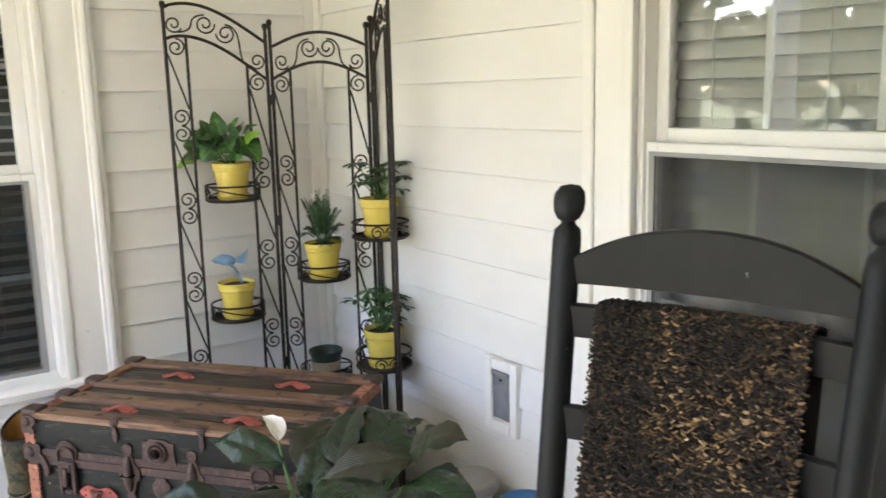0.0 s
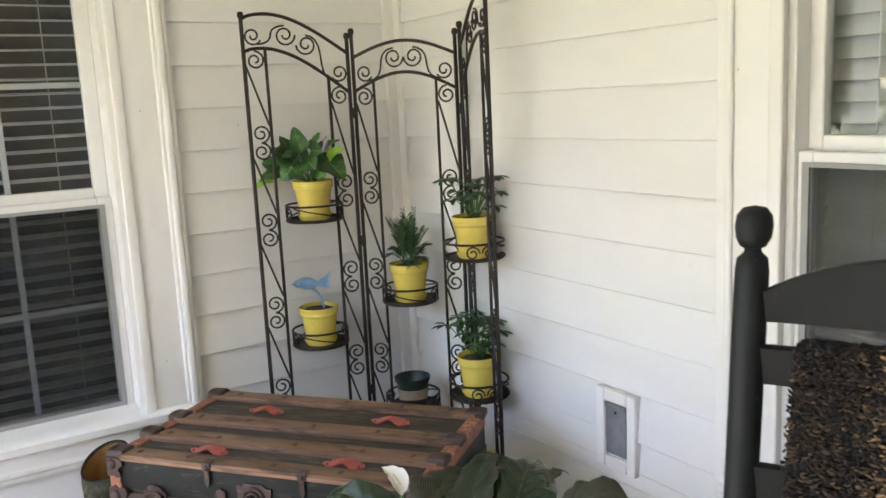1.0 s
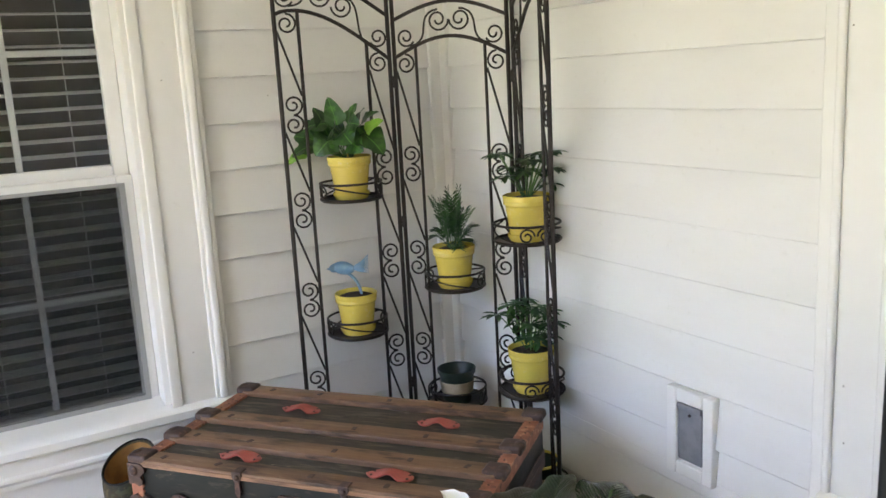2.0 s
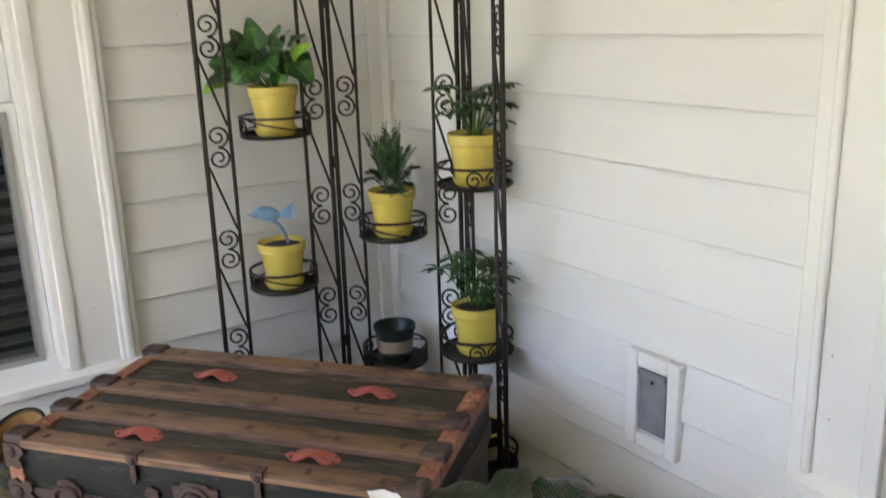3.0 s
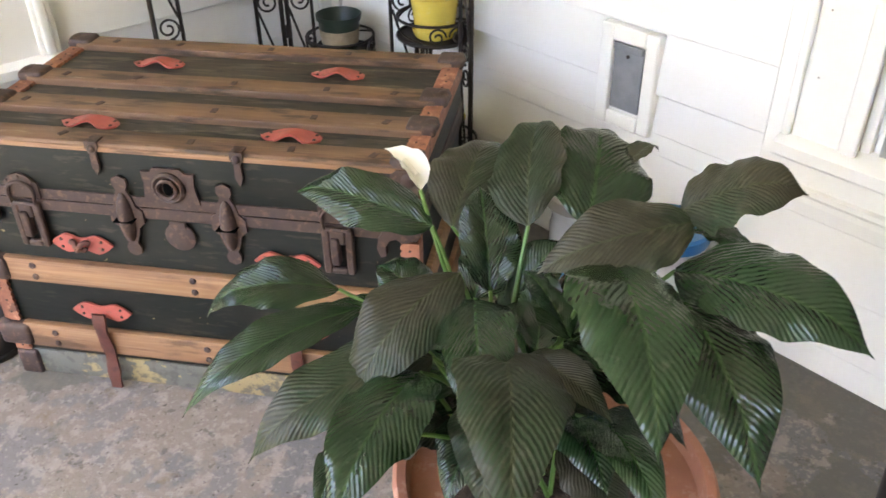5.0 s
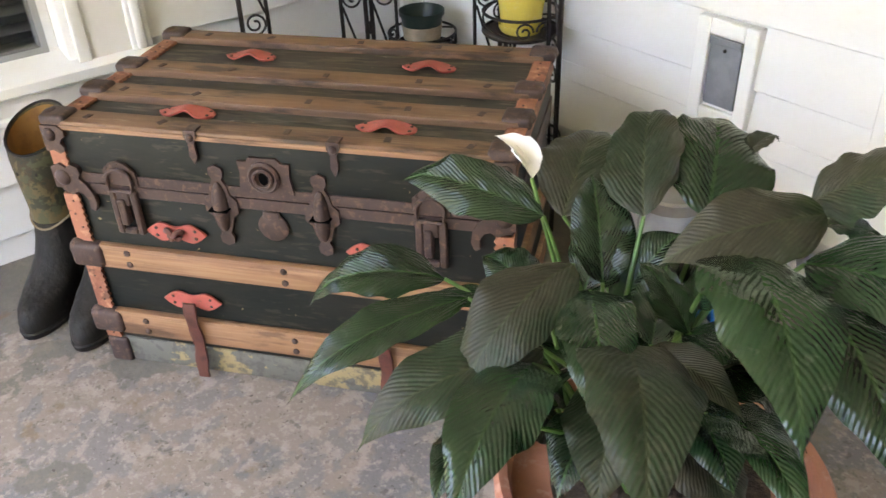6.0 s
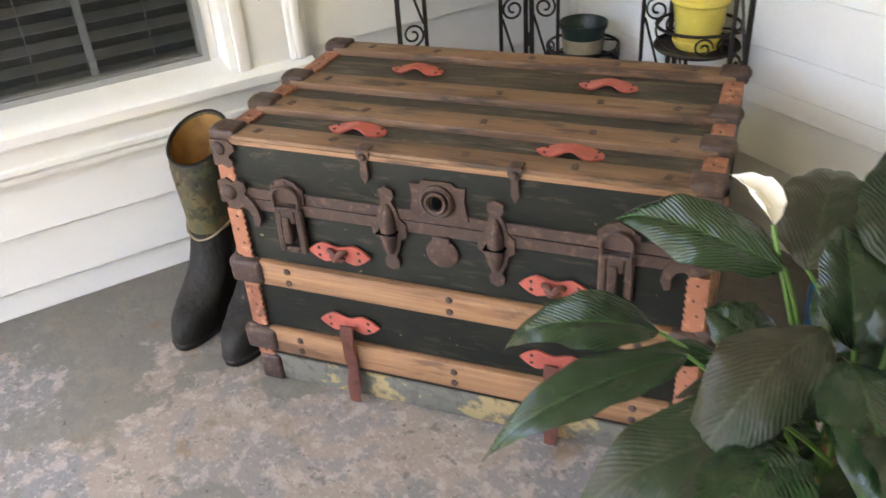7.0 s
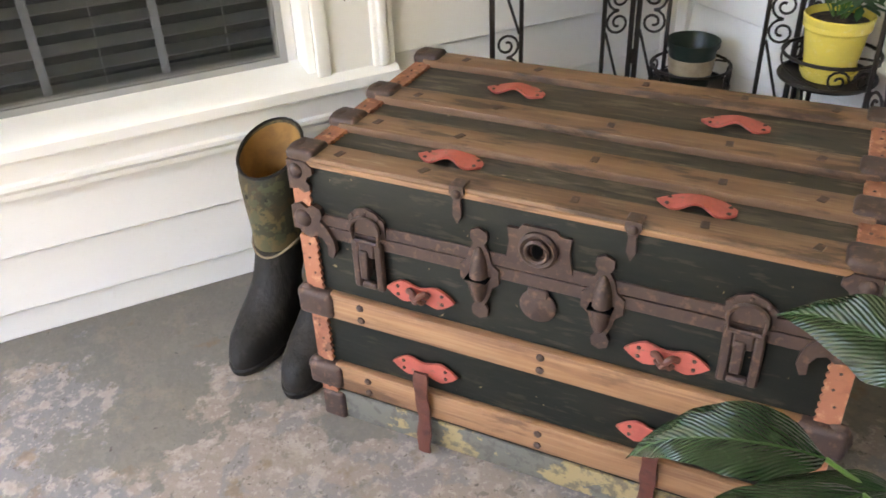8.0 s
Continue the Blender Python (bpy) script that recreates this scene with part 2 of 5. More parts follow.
def window(name, side, gx0, gx1, z0, zm0, zm1, z1, casing, sill_z, label, rec=0.085, fr=0.045, band=0.052):
    """A double-hung window, six panes over six: gx the glass's edges along the wall."""
    F = wall_frame(side)
    win = thing(name, F, label, "window", kind="structure")
    # jambs and head lining the hole
    jamb = bmesh.new()
    X0, X1, Z0, Z1 = gx0 - fr - 0.02, gx1 + fr + 0.02, z0 - 0.05, z1 + fr + 0.02
    for a, b, c, d in ((X0, X0 + 0.02, Z0, Z1), (X1 - 0.02, X1, Z0, Z1), (X0 + 0.02, X1 - 0.02, Z1 - 0.02, Z1), (X0 + 0.02, X1 - 0.02, Z0, Z0 + 0.012)):
        box(jamb, a, b, -0.005, 0.16, c, d, 0.002, 1)
    part("window_frame", jamb, TRIM, win)
    # casings: flat board, back band and inner bead, mitre left plain
    cw0, cw1 = casing
    for a, b, s in ((X0 - cw0, X0, -1), (X1, X1 + cw1, 1)):
        bm = bmesh.new()
        box(bm, a, b, -0.022, 0.011, sill_z, Z1 + 0.12, 0.003)
        o0, o1 = (a, a + band) if s < 0 else (b - band, b)
        box(bm, o0, o1, -0.034, -0.020, sill_z, Z1 + 0.12, 0.006, 3)
        q0, q1 = (a + 0.014, a + 0.040) if s < 0 else (b - 0.040, b - 0.014)
        if band > 0.04:
            box(bm, q0, q1, -0.042, -0.030, sill_z, Z1 + 0.12, 0.008, 3)
        i0, i1 = (b - 0.028, b + 0.006) if s < 0 else (a - 0.006, a + 0.028)
        box(bm, i0, i1, -0.031, -0.020, sill_z, Z1 + 0.0, 0.005, 3)
        part("casing", bm, TRIM, win)
    part("casing", box(boxed(X0, X1, -0.022, 0.011, Z1, Z1 + 0.12, 0.003), X0, X1, -0.040, -0.020, Z1 + 0.085, Z1 + 0.12, 0.006), TRIM, win)
    # sloping sill with a rounded nose, apron and bed moulding below
    so = 0.05
    prof = [(0.10, z0 - 0.012), (0.0, sill_z + 0.006), (-so + 0.01, sill_z - 0.002), (-so, sill_z - 0.01), (-so, sill_z - 0.032), (-so + 0.008, sill_z - 0.04), (0.011, sill_z - 0.04), (0.10, sill_z - 0.04)]
    part("window_sill", prism(prof, X0 - cw0 - 0.002, X1 + cw1 + 0.002), TRIM, win)
    ap = sill_z - 0.04
    prof = [(-0.028, ap), (-0.028, ap - 0.045), (-0.034, ap - 0.05), (-0.034, ap - 0.06), (-0.022, ap - 0.072), (-0.022, ap - 0.084), (0.011, ap - 0.084), (0.011, ap)]
    part("apron", prism(prof, X0 - cw0, X1 + cw1), TRIM, win)
    # sashes
    for nm, a, b, y in (("lower_sash", z0, zm0, rec - 0.02), ("upper_sash", zm1, z1, rec + 0.012)):
        bm = bmesh.new()
        lo = a - (0.035 if nm == "lower_sash" else zm1 - zm0 - 0.022)
        hi = b + (0.028 if nm == "lower_sash" else fr)
        for c, d, e, f in ((gx0 - fr, gx0, lo, hi), (gx1, gx1 + fr, lo, hi), (gx0, gx1, lo, a), (gx0, gx1, b, hi)):
            box(bm, c, d, y - 0.014, y + 0.018, e, f, 0.003, 1)
        sash = part(nm, bm, VINYL, win)
        for k in (1, 2):
            x = gx0 + (gx1 - gx0) * k / 3
            part("muntin", boxed(x - 0.009, x + 0.009, y + 0.008, y + 0.016, a, b, 0.002, 1), VINYL, sash)
        zz = (a + b) / 2
        part("muntin", boxed(gx0, gx1, y + 0.0085, y + 0.0155, zz - 0.009, zz + 0.009, 0.002, 1), VINYL, sash)
        pane = part("pane", boxed(gx0 - 0.003, gx1 + 0.003, y + 0.002, y + 0.006, a - 0.003, b + 0.003), GLASS, sash)
        pane.visible_shadow = False
        if nm == "lower_sash":
            scr = part("insect_screen", boxed(gx0 - 0.012, gx1 + 0.012, y - 0.019, y - 0.018, a - 0.02, b + 0.004), SCREEN, win, "fine dark insect screen")
            scr.visible_shadow = False
            bm2 = bmesh.new()
            for c, d, e, f in ((gx0 - 0.02, gx0 - 0.004, a - 0.02, b + 0.006), (gx1 + 0.004, gx1 + 0.02, a - 0.02, b + 0.006), (gx0 - 0.004, gx1 + 0.004, a - 0.02, a - 0.004), (gx0 - 0.004, gx1 + 0.004, b - 0.004, b + 0.006)):
                box(bm2, c, d, y - 0.021, y - 0.0145, e, f)
            part("screen_frame", bm2, GREYFRAME, win)
    return win


def blind(side, gx0, gx1, z0, z1, tilt, label, drop=0.115):
    """A slatted blind behind a window."""
    F = wall_frame(side) @ Matrix.Translation((0, drop + 0.03, 0))
    bl = thing("window_blind", F, label, "blind")
    a, b = gx0 - 0.03, gx1 + 0.03
    part("headrail", boxed(a, b, -0.025, 0.025, z1 - 0.01, z1 + 0.04, 0.003), BLIND, bl)
    slat = bmesh.new()
    w = 0.05
    prof = [(-w / 2, 0.0), (0, 0.003), (w / 2, 0.0), (w / 2, 0.0025), (0, 0.0055), (-w / 2, 0.0025)]
    me = smooth_mesh(mesh_of("slat", prism(prof, a, b, slat)))
    z = z0 - 0.02
    while z < z1 - 0.02:
        part("slat", me, BLIND, bl, m=pose(0, 0, z, tilt))
        z += 0.044
    for x in (a + 0.12, (a + b) / 2, b - 0.12):
        part("cord", boxed(x - 0.0015, x + 0.0015, -0.029, -0.027, z0 - 0.03, z1), BLIND, bl)
    return bl


# porch floor, unseen ceiling drawn out past the wall to block the sun, lawn
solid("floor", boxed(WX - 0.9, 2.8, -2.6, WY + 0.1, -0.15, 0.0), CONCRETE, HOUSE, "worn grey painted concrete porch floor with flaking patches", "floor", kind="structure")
bm = boxed(WX - 0.9, 2.6, -2.4, WY + 0.15, CEIL, CEIL + 0.08)
for k in range(38):
    y = -2.38 + k * 0.105
    box(bm, WX - 0.9, 2.6, y, y + 0.099, CEIL - 0.012, CEIL + 0.001)
solid("ceiling", bm, CEILING, HOUSE, "white beadboard porch ceiling", "ceiling", kind="structure")
bm = bmesh.new()
bmesh.ops.create_grid(bm, x_segments=8, y_segments=8, size=600, matrix=Matrix.Translation((0, 0, -0.16)))
solid("ground", bm, GRASS, Matrix(), "green lawn beyond the porch", "ground", kind="structure")

# a belt of trees round the lawn, mirrored in the window panes
rng = random.Random(77)
verts, faces = [], []
for k in range(170):
    az = radians(rng.uniform(60, 300))
    far = rng.uniform(15, 22)
    cx, cy, cz = far * math.sin(az), far * math.cos(az), rng.uniform(0.6, 6.0)
    rad = rng.uniform(1.0, 2.1)
    for j in range(85):
        d = Vector((rng.gauss(0, 1), rng.gauss(0, 1), rng.gauss(0, 0.8))).normalized() * rad * rng.uniform(0.6, 1.05)
        p = Vector((cx, cy, cz)) + d
        e1 = Vector((rng.gauss(0, 1), rng.gauss(0, 1), rng.gauss(0, 1))).normalized() * 0.34
        e2 = e1.cross(d).normalized() * 0.25
        n = len(verts)
        verts += [p - e1, p + e2, p + e1, p - e2]
        faces.append((n, n + 1, n + 2, n + 3))
me = bpy.data.meshes.new("tree_line")
me.from_pydata(verts, [], faces)
me.materials.append(mat("far_foliage", (0.035, 0.06, 0.02), 0.8, vary=[(0.8, (0.06, 0.085, 0.03), 0.4, 0.7, ONE, 0.8)]))
tagged(new("tree_line", me), "leafy green belt of trees beyond the lawn", "trees", kind="stuff")

WIN_L = dict(gx0=-1.79, gx1=-1.069, z0=0.498, zm0=1.131, zm1=1.189, z1=1.83)
WIN_R = dict(gx0=1.685, gx1=2.42, z0=0.525, zm0=1.237, zm1=1.297, z1=2.01)
HOLE_L = (-1.79 - 0.065, -1.069 + 0.065, 0.448, 1.83 + 0.065)
HOLE_R = (1.685 - 0.055, 2.42 + 0.055, 0.475, 2.01 + 0.055)
CL, CR = 0.178, 0.137
wall("wall_window_side", "window", [(HOLE_L[1] + CL, -0.052, 0.0, CEIL), (-2.2, HOLE_L[0] - CL, 0.0, CEIL), (HOLE_L[0] - CL, HOLE_L[1] + CL, 0.0, 0.341), (HOLE_L[0] - CL, HOLE_L[1] + CL, HOLE_L[3] + 0.12, CEIL)],
     [HOLE_L], -2.2, 0.0, "white painted lap siding wall with a window")
wall("wall_vent_side", "vent", [(0.052, HOLE_R[0] - CR - 0.04, 0.385, CEIL), (HOLE_R[1] + CR, 5.4, 0.385, CEIL), (0.052, 5.4, 0.0, 0.385), (HOLE_R[0] - CR, HOLE_R[1] + CR, HOLE_R[3] + 0.12, CEIL)],
     [HOLE_R], -0.16, 5.4, "white painted lap siding wall with a small vent")
window("window_1", "window", **WIN_L, casing=(CL, CL), sill_z=0.463, label="white double-hung window with tilted blinds behind", rec=0.10)
window("window_2", "vent", **WIN_R, casing=(CR, CR), sill_z=0.500, label="white double-hung window with closed white blinds", rec=0.04, fr=0.035, band=0.018)
blind("window", WIN_L["gx0"], WIN_L["gx1"], 0.45, 1.85, 9, "white slatted window blind tilted open", 0.14)
blind("vent", WIN_R["gx0"], WIN_R["gx1"], 0.48, 2.03, 66, "closed white slatted window blind", 0.08)
solid("trim_window_edge", boxed(HOLE_R[0] - CR - 0.04, HOLE_R[0] - CR - 0.0005, -0.012, 0.0115, 0.386, CEIL, 0.003, 1), TRIM, wall_frame("vent"), "white vertical trim strip beside the window", "trim", kind="structure")
# two unseen walls, added so that daylight comes mostly from the left front
solid("wall_front", boxed(0.4, 2.6, -2.4, -2.25, -0.1, CEIL), SIDING, HOUSE, "unseen white wall added across the porch front to narrow the daylight", "wall", kind="structure")
solid("wall_end", boxed(2.6, 2.75, -2.4, WY - 0.012, -0.1, CEIL), SIDING, HOUSE, "unseen white wall added across the porch end to cut off daylight", "wall", kind="structure")
solid("porch_beam", box(boxed(WX - 0.9, 0.4, -2.4, -2.26, CEIL - 0.16, CEIL - 0.012, 0.006), WX - 0.9, 0.4, -2.42, -2.24, CEIL - 0.19, CEIL - 0.15, 0.006), TRIM, HOUSE, "white painted beam along the porch's open front", "beam", kind="structure")
for px in (-3.55, -1.6):
    post = thing("porch_post", HOUSE @ Matrix.Translation((px, -2.33, 0)), "square white painted post holding up the porch beam", "post", "porch posts")
    part("shaft", boxed(-0.065, 0.065, -0.065, 0.065, 0.16, CEIL - 0.24, 0.006), TRIM, post)
    part("base", box(boxed(-0.085, 0.085, -0.085, 0.085, 0.0, 0.14, 0.006), -0.076, 0.076, -0.076, 0.076, 0.14, 0.165, 0.006), TRIM, post)
    part("capital", boxed(-0.085, 0.085, -0.085, 0.085, CEIL - 0.242, CEIL - 0.192, 0.006), TRIM, post)
# rooms behind the windows: closed boxes, dark in colour to look unlit
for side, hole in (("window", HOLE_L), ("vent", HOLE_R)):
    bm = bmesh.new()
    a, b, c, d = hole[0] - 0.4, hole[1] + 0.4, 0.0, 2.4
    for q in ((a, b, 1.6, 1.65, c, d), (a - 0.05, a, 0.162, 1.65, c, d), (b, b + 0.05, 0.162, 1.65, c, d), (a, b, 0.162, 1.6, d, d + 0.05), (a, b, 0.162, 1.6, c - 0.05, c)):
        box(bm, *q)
    solid("room_" + ("a" if side == "window" else "b"), bm, ROOM, wall_frame(side), "room behind the window, its dimness put into dark walls", "room", kind="structure")
# inside corner post
bm = bmesh.new()
box(bm, 0.0, 0.052, -0.014, 0.011, 0.0, CEIL, 0.003, 1)
box(bm, -0.011, 0.014, -0.052, -0.0005, 0.0, CEIL, 0.003, 1)
solid("trim_corner", bm, TRIM, wall_frame("vent"), "white corner trim board", "trim", kind="structure")

# vent with a grey flap
VENT = mat("grey_plastic_flap", (0.20, 0.205, 0.215), 0.45, vary=[(20, (0.27, 0.27, 0.28), 0.45, 0.7, ONE, 0.7)])
vx0, vx1, vz0, vz1 = 1.045, 1.194, 0.374, 0.602
vt = thing("wall_vent", wall_frame("vent"), "white framed wall hatch with a grey plastic flap", "vent")
bm = bmesh.new()
for q in ((vx0, vx0 + 0.032, vz0, vz1), (vx1 - 0.032, vx1, vz0, vz1), (vx0 + 0.032, vx1 - 0.032, vz0, vz0 + 0.034), (vx0 + 0.032, vx1 - 0.032, vz1 - 0.034, vz1)):
    box(bm, q[0], q[1], -0.018, 0.012, q[2], q[3], 0.003, 1)
box(bm, vx0 + 0.03, vx1 - 0.03, -0.004, 0.012, vz0 + 0.03, vz1 - 0.03)
part("frame", bm, TRIM, vt)
fl = part("flap", box(boxed(vx0 + 0.036, vx1 - 0.036, -0.014, -0.005, vz0 + 0.042, vz1 - 0.038, 0.003), vx0 + 0.036, vx1 - 0.036, -0.020, -0.012, vz1 - 0.052, vz1 - 0.036, 0.003), VENT, vt, "grey plastic flap")
part("rivet", revolve([(0.004, 0), (0.004, 0.003), (0.0, 0.005)], 10, m=pose((vx0 + vx1) / 2, -0.0135, vz1 - 0.062, 90)), IRON, fl)

# ---- the trunk ----
GREEN_PAINT = mat("dark_green_canvas", (0.0088, 0.0108, 0.0092), 0.55, spec=0.22, vary=[(7, (0.0150, 0.0155, 0.0118), 0.42, 0.7, (1, 3, 3), 0.8), (35, (0.04, 0.036, 0.024), 0.60, 0.72, (0.4, 2, 2), 0.7), (45, (0.28, 0.216, 0.112), 0.80, 0.84, ONE, 0.8)], bump=(120, 0.25, (0.3, 1, 1)))
LID_PAINT = mat("weathered_lid_canvas", (0.033, 0.029, 0.021), 0.7, vary=[(5, (0.060, 0.045, 0.030), 0.40, 0.64, (0.5, 2, 2), 0.85), (28, (0.125, 0.100, 0.068), 0.53, 0.70, (0.3, 2, 2), 0.75), (40, (0.00984, 0.00984, 0.00738), 0.58, 0.7, (0.3, 2, 2), 0.7), (60, (0.3444, 0.287, 0.1968), 0.78, 0.86, (0.4, 1, 1), 0.7)], bump=(120, 0.3, (0.3, 1, 1)))
SLAT = mat("oak_slat", (0.270, 0.140, 0.070), 0.55, vary=[(9, (0.165, 0.078, 0.040), 0.42, 0.66, (0.5, 5, 5), 0.8), (60, (0.36, 0.215, 0.118), 0.5, 0.7, (0.06, 3, 3), 0.5), (14, (0.085, 0.045, 0.026), 0.60, 0.74, (0.5, 2, 2), 0.7)], bump=(80, 0.3, (0.05, 2, 2)), rand=0.08)
LID_SLAT = mat("worn_lid_slat", (0.165, 0.088, 0.047), 0.62, vary=[(5, (0.105, 0.058, 0.034), 0.46, 0.70, (0.8, 2.5, 2.5), 0.85), (45, (0.2624, 0.164, 0.0984), 0.5, 0.8, (0.09, 2, 2), 0.5), (14, (0.0369, 0.02296, 0.01476), 0.54, 0.70, (0.5, 2, 2), 0.8), (38, (0.3116, 0.2296, 0.1476), 0.72, 0.8, (0.15, 2, 2), 0.6)], bump=(80, 0.4, (0.05, 2, 2)), rand=0.12)
RUST = mat("rusted_brown_iron", (0.068, 0.043, 0.035), 0.6, 0.3, vary=[(25, (0.050, 0.033, 0.030), 0.42, 0.68, ONE, 0.8), (80, (0.140, 0.080, 0.056), 0.58, 0.72, ONE, 0.7)], bump=(110, 0.3, ONE))
ORANGE = mat("orange_edge_leather", (0.31, 0.122, 0.070), 0.6, vary=[(10, (0.17, 0.06, 0.036), 0.45, 0.66, ONE, 0.85), (60, (0.50, 0.25, 0.14), 0.58, 0.72, ONE, 0.6), (35, (0.07, 0.035, 0.025), 0.66, 0.74, ONE, 0.7)], bump=(90, 0.35, ONE))
RED = mat("red_painted_plate", (0.40, 0.092, 0.070), 0.5, vary=[(22, (0.27, 0.06, 0.045), 0.45, 0.7, ONE, 0.7), (90, (0.2, 0.09, 0.06), 0.64, 0.72, ONE, 0.8)], bump=(70, 0.2, ONE))
LEATHER = mat("dark_red_leather", (0.10, 0.032, 0.022), 0.5, vary=[(40, (0.05, 0.02, 0.015), 0.45, 0.7, ONE, 0.7)], bump=(120, 0.3, ONE))
BASEWOOD = mat("flaking_base_board", (0.11, 0.105, 0.085), 0.75, vary=[(11, (0.30, 0.22, 0.10), 0.52, 0.56, (1, 1, 1.5), 0.85), (50, (0.07, 0.065, 0.055), 0.5, 0.66, ONE, 0.7)], bump=(90, 0.35, ONE))
TW, TD, TH = 0.855, 0.49, 0.555
LIDZ = 0.437


def plate(outline, y, t, bevel=0.0015, bm=None):
    """A flat plate on the front face (x, z outline), its back at y, t thick towards -y."""
    bm = bm or bmesh.new()
    A = [bm.verts.new((x, y, z)) for x, z in outline]
    B = [bm.verts.new((x, y - t, z)) for x, z in outline]
    n = len(outline)
    for k in range(n):
        bm.faces.new((A[k], A[(k + 1) % n], B[(k + 1) % n], B[k]))
    bm.faces.new(A[::-1])
    f = bm.faces.new(B)
    bmesh.ops.recalc_face_normals(bm, faces=bm.faces)
    return bm


def bone(half, waist, lobe, x=0.0, z=0.0, n=12):
    """Outline of a fancy plate: two pointed lobes and a narrow waist."""
    top = []
    for k in range(n + 1):
        s = -1 + 2 * k / n
        a = abs(s)
        h = waist + (lobe - waist) * math.sin(min(a / 0.5, 1) * math.pi / 2) ** 2
        if a > 0.5:
            h = lobe * max(0.0, 1 - ((a - 0.5) / 0.5) ** 1.35) ** 0.9
        top.append((x + s * half, z + h))
    return top + [(p, 2 * z - q) for p, q in reversed(top[1:-1])]


def rivets(parent, spots, r=0.006, m=None):
    me = smooth_mesh(mesh_of("rivet", revolve([(r, 0), (r * 0.85, r * 0.4), (r * 0.4, r * 0.62), (0.0, r * 0.68)], 8)))
    for x, y, z, rx in spots:
        part("rivet", me, RUST, parent, m=pose(x, y, z, rx))


trunk = thing("trunk", pose(-1.60, 1.765, 0), "antique dark green steamer trunk with oak slats and rusty fittings", "trunk")
bm = boxed(0.004, TW - 0.004, 0.004, TD - 0.004, 0.062, LIDZ - 0.002, 0.004)
body = part("body", bm, GREEN_PAINT, trunk, "dark green canvas body")
part("base_board", boxed(0.006, TW - 0.006, 0.0, TD, 0.002, 0.064, 0.004), BASEWOOD, trunk, "flaking grey base board")
lid = part("lid", boxed(0.0, TW, 0.0, TD, LIDZ + 0.002, TH - 0.012, 0.005), GREEN_PAINT, trunk, "flat lid with oak slats")
part("lid_panel", boxed(0.02, TW - 0.02, 0.03, TD - 0.02, TH - 0.013, TH - 0.008, 0.002), LID_PAINT, lid, "worn brown green canvas top")
for y0, y1 in ((-0.004, 0.050), (0.120, 0.180), (0.246, 0.306), (0.436, 0.492)):
    s = part("slat", boxed(0.012, TW - 0.012, y0, y1, TH - 0.010, TH + 0.006, 0.004), LID_SLAT, lid)
    ym = (y0 + y1) / 2
    for x in (0.085, 0.235, 0.45, 0.63, 0.77):
        part("clinch_nail", smooth_mesh(mesh_of("clinch_nail", boxed(-0.006, 0.006, -0.009, 0.009, 0, 0.002, 0.0009, 1))), RUST, s, m=pose(x + 0.012 * math.sin(ym * 90 + x * 40), ym, TH + 0.0055, 0, 0, 40 * math.sin(x * 70)))
part("lid_edge", boxed(0.03, TW - 0.03, -0.0065, -0.0005, TH - 0.011, TH - 0.001, 0.0025, 2), SLAT, lid, "pale worn wooden edge of the lid")
# front slats of the body, with round-headed rivets in pairs
for z0, z1 in ((0.250, 0.303), (0.084, 0.142)):
    s = part("slat", boxed(0.035, TW - 0.035, -0.012, 0.006, z0, z1, 0.004), SLAT, body)
    rivets(s, [(x, -0.0115, z0 + dz, 90) for x in (0.105, 0.43, 0.76) for dz in (0.014, 0.040)], 0.0075)
# side slats
for xs in ((-0.008, 0.006), (TW - 0.006, TW + 0.008)):
    for z0, z1 in ((0.250, 0.303), (0.084, 0.142)):
        part("slat", boxed(xs[0], xs[1], 0.03, TD - 0.03, z0, z1, 0.003), SLAT, body)
# iron band where lid and body meet
for p, z0, z1 in ((body, 0.414, LIDZ - 0.001), (lid, LIDZ + 0.001, 0.459)):
    for q in ((-0.002, TW + 0.002, -0.003, 0.003), (-0.003, 0.003, 0.003, TD), (TW - 0.003, TW + 0.003, 0.003, TD)):
        part("iron_band", boxed(*q, z0, z1, 0.001, 1), RUST, p)


def wavy_strip(length, w, t, lo=0.0, step=0.013, amp=0.0022):
    """An edge strip along z with a scalloped border on its inner side, folded round the corner."""
    bm = bmesh.new()
    n = max(2, int(length / step) * 4)
    rows = []
    for k in range(n + 1):
        z = lo + length * k / n
        q = w + amp * math.sin(2 * math.pi * k / 4)
        rows.append([bm.verts.new(p) for p in ((-t, 0.03, z), (-t, -t, z), (q, -t, z), (q, 0.002, z), (0.001, 0.002, z), (0.001, 0.03, z))])
    for A, B in zip(rows, rows[1:]):
        for k in range(6):
            bm.faces.new((A[k], A[(k + 1) % 6], B[(k + 1) % 6], B[k]))
    bm.faces.new(rows[0]), bm.faces.new(rows[-1][::-1])
    bmesh.ops.recalc_face_normals(bm, faces=bm.faces)
    return bm


strip = smooth_mesh(mesh_of("edge_strip", wavy_strip(0.345, 0.028, 0.004, 0.064)), 30)
strip_lid = smooth_mesh(mesh_of("edge_strip", wavy_strip(0.075, 0.028, 0.004, 0.462)), 30)
part("edge_strip", strip, ORANGE, body)
part("edge_strip", strip, None, body, m=Matrix.Translation((TW, 0, 0)) @ Matrix.Diagonal((-1, 1, 1, 1)))
part("edge_strip", strip_lid, ORANGE, lid)
tack = smooth_mesh(mesh_of("tack", revolve([(0.0026, 0), (0.002, 0.0012), (0.0, 0.0016)], 7)))
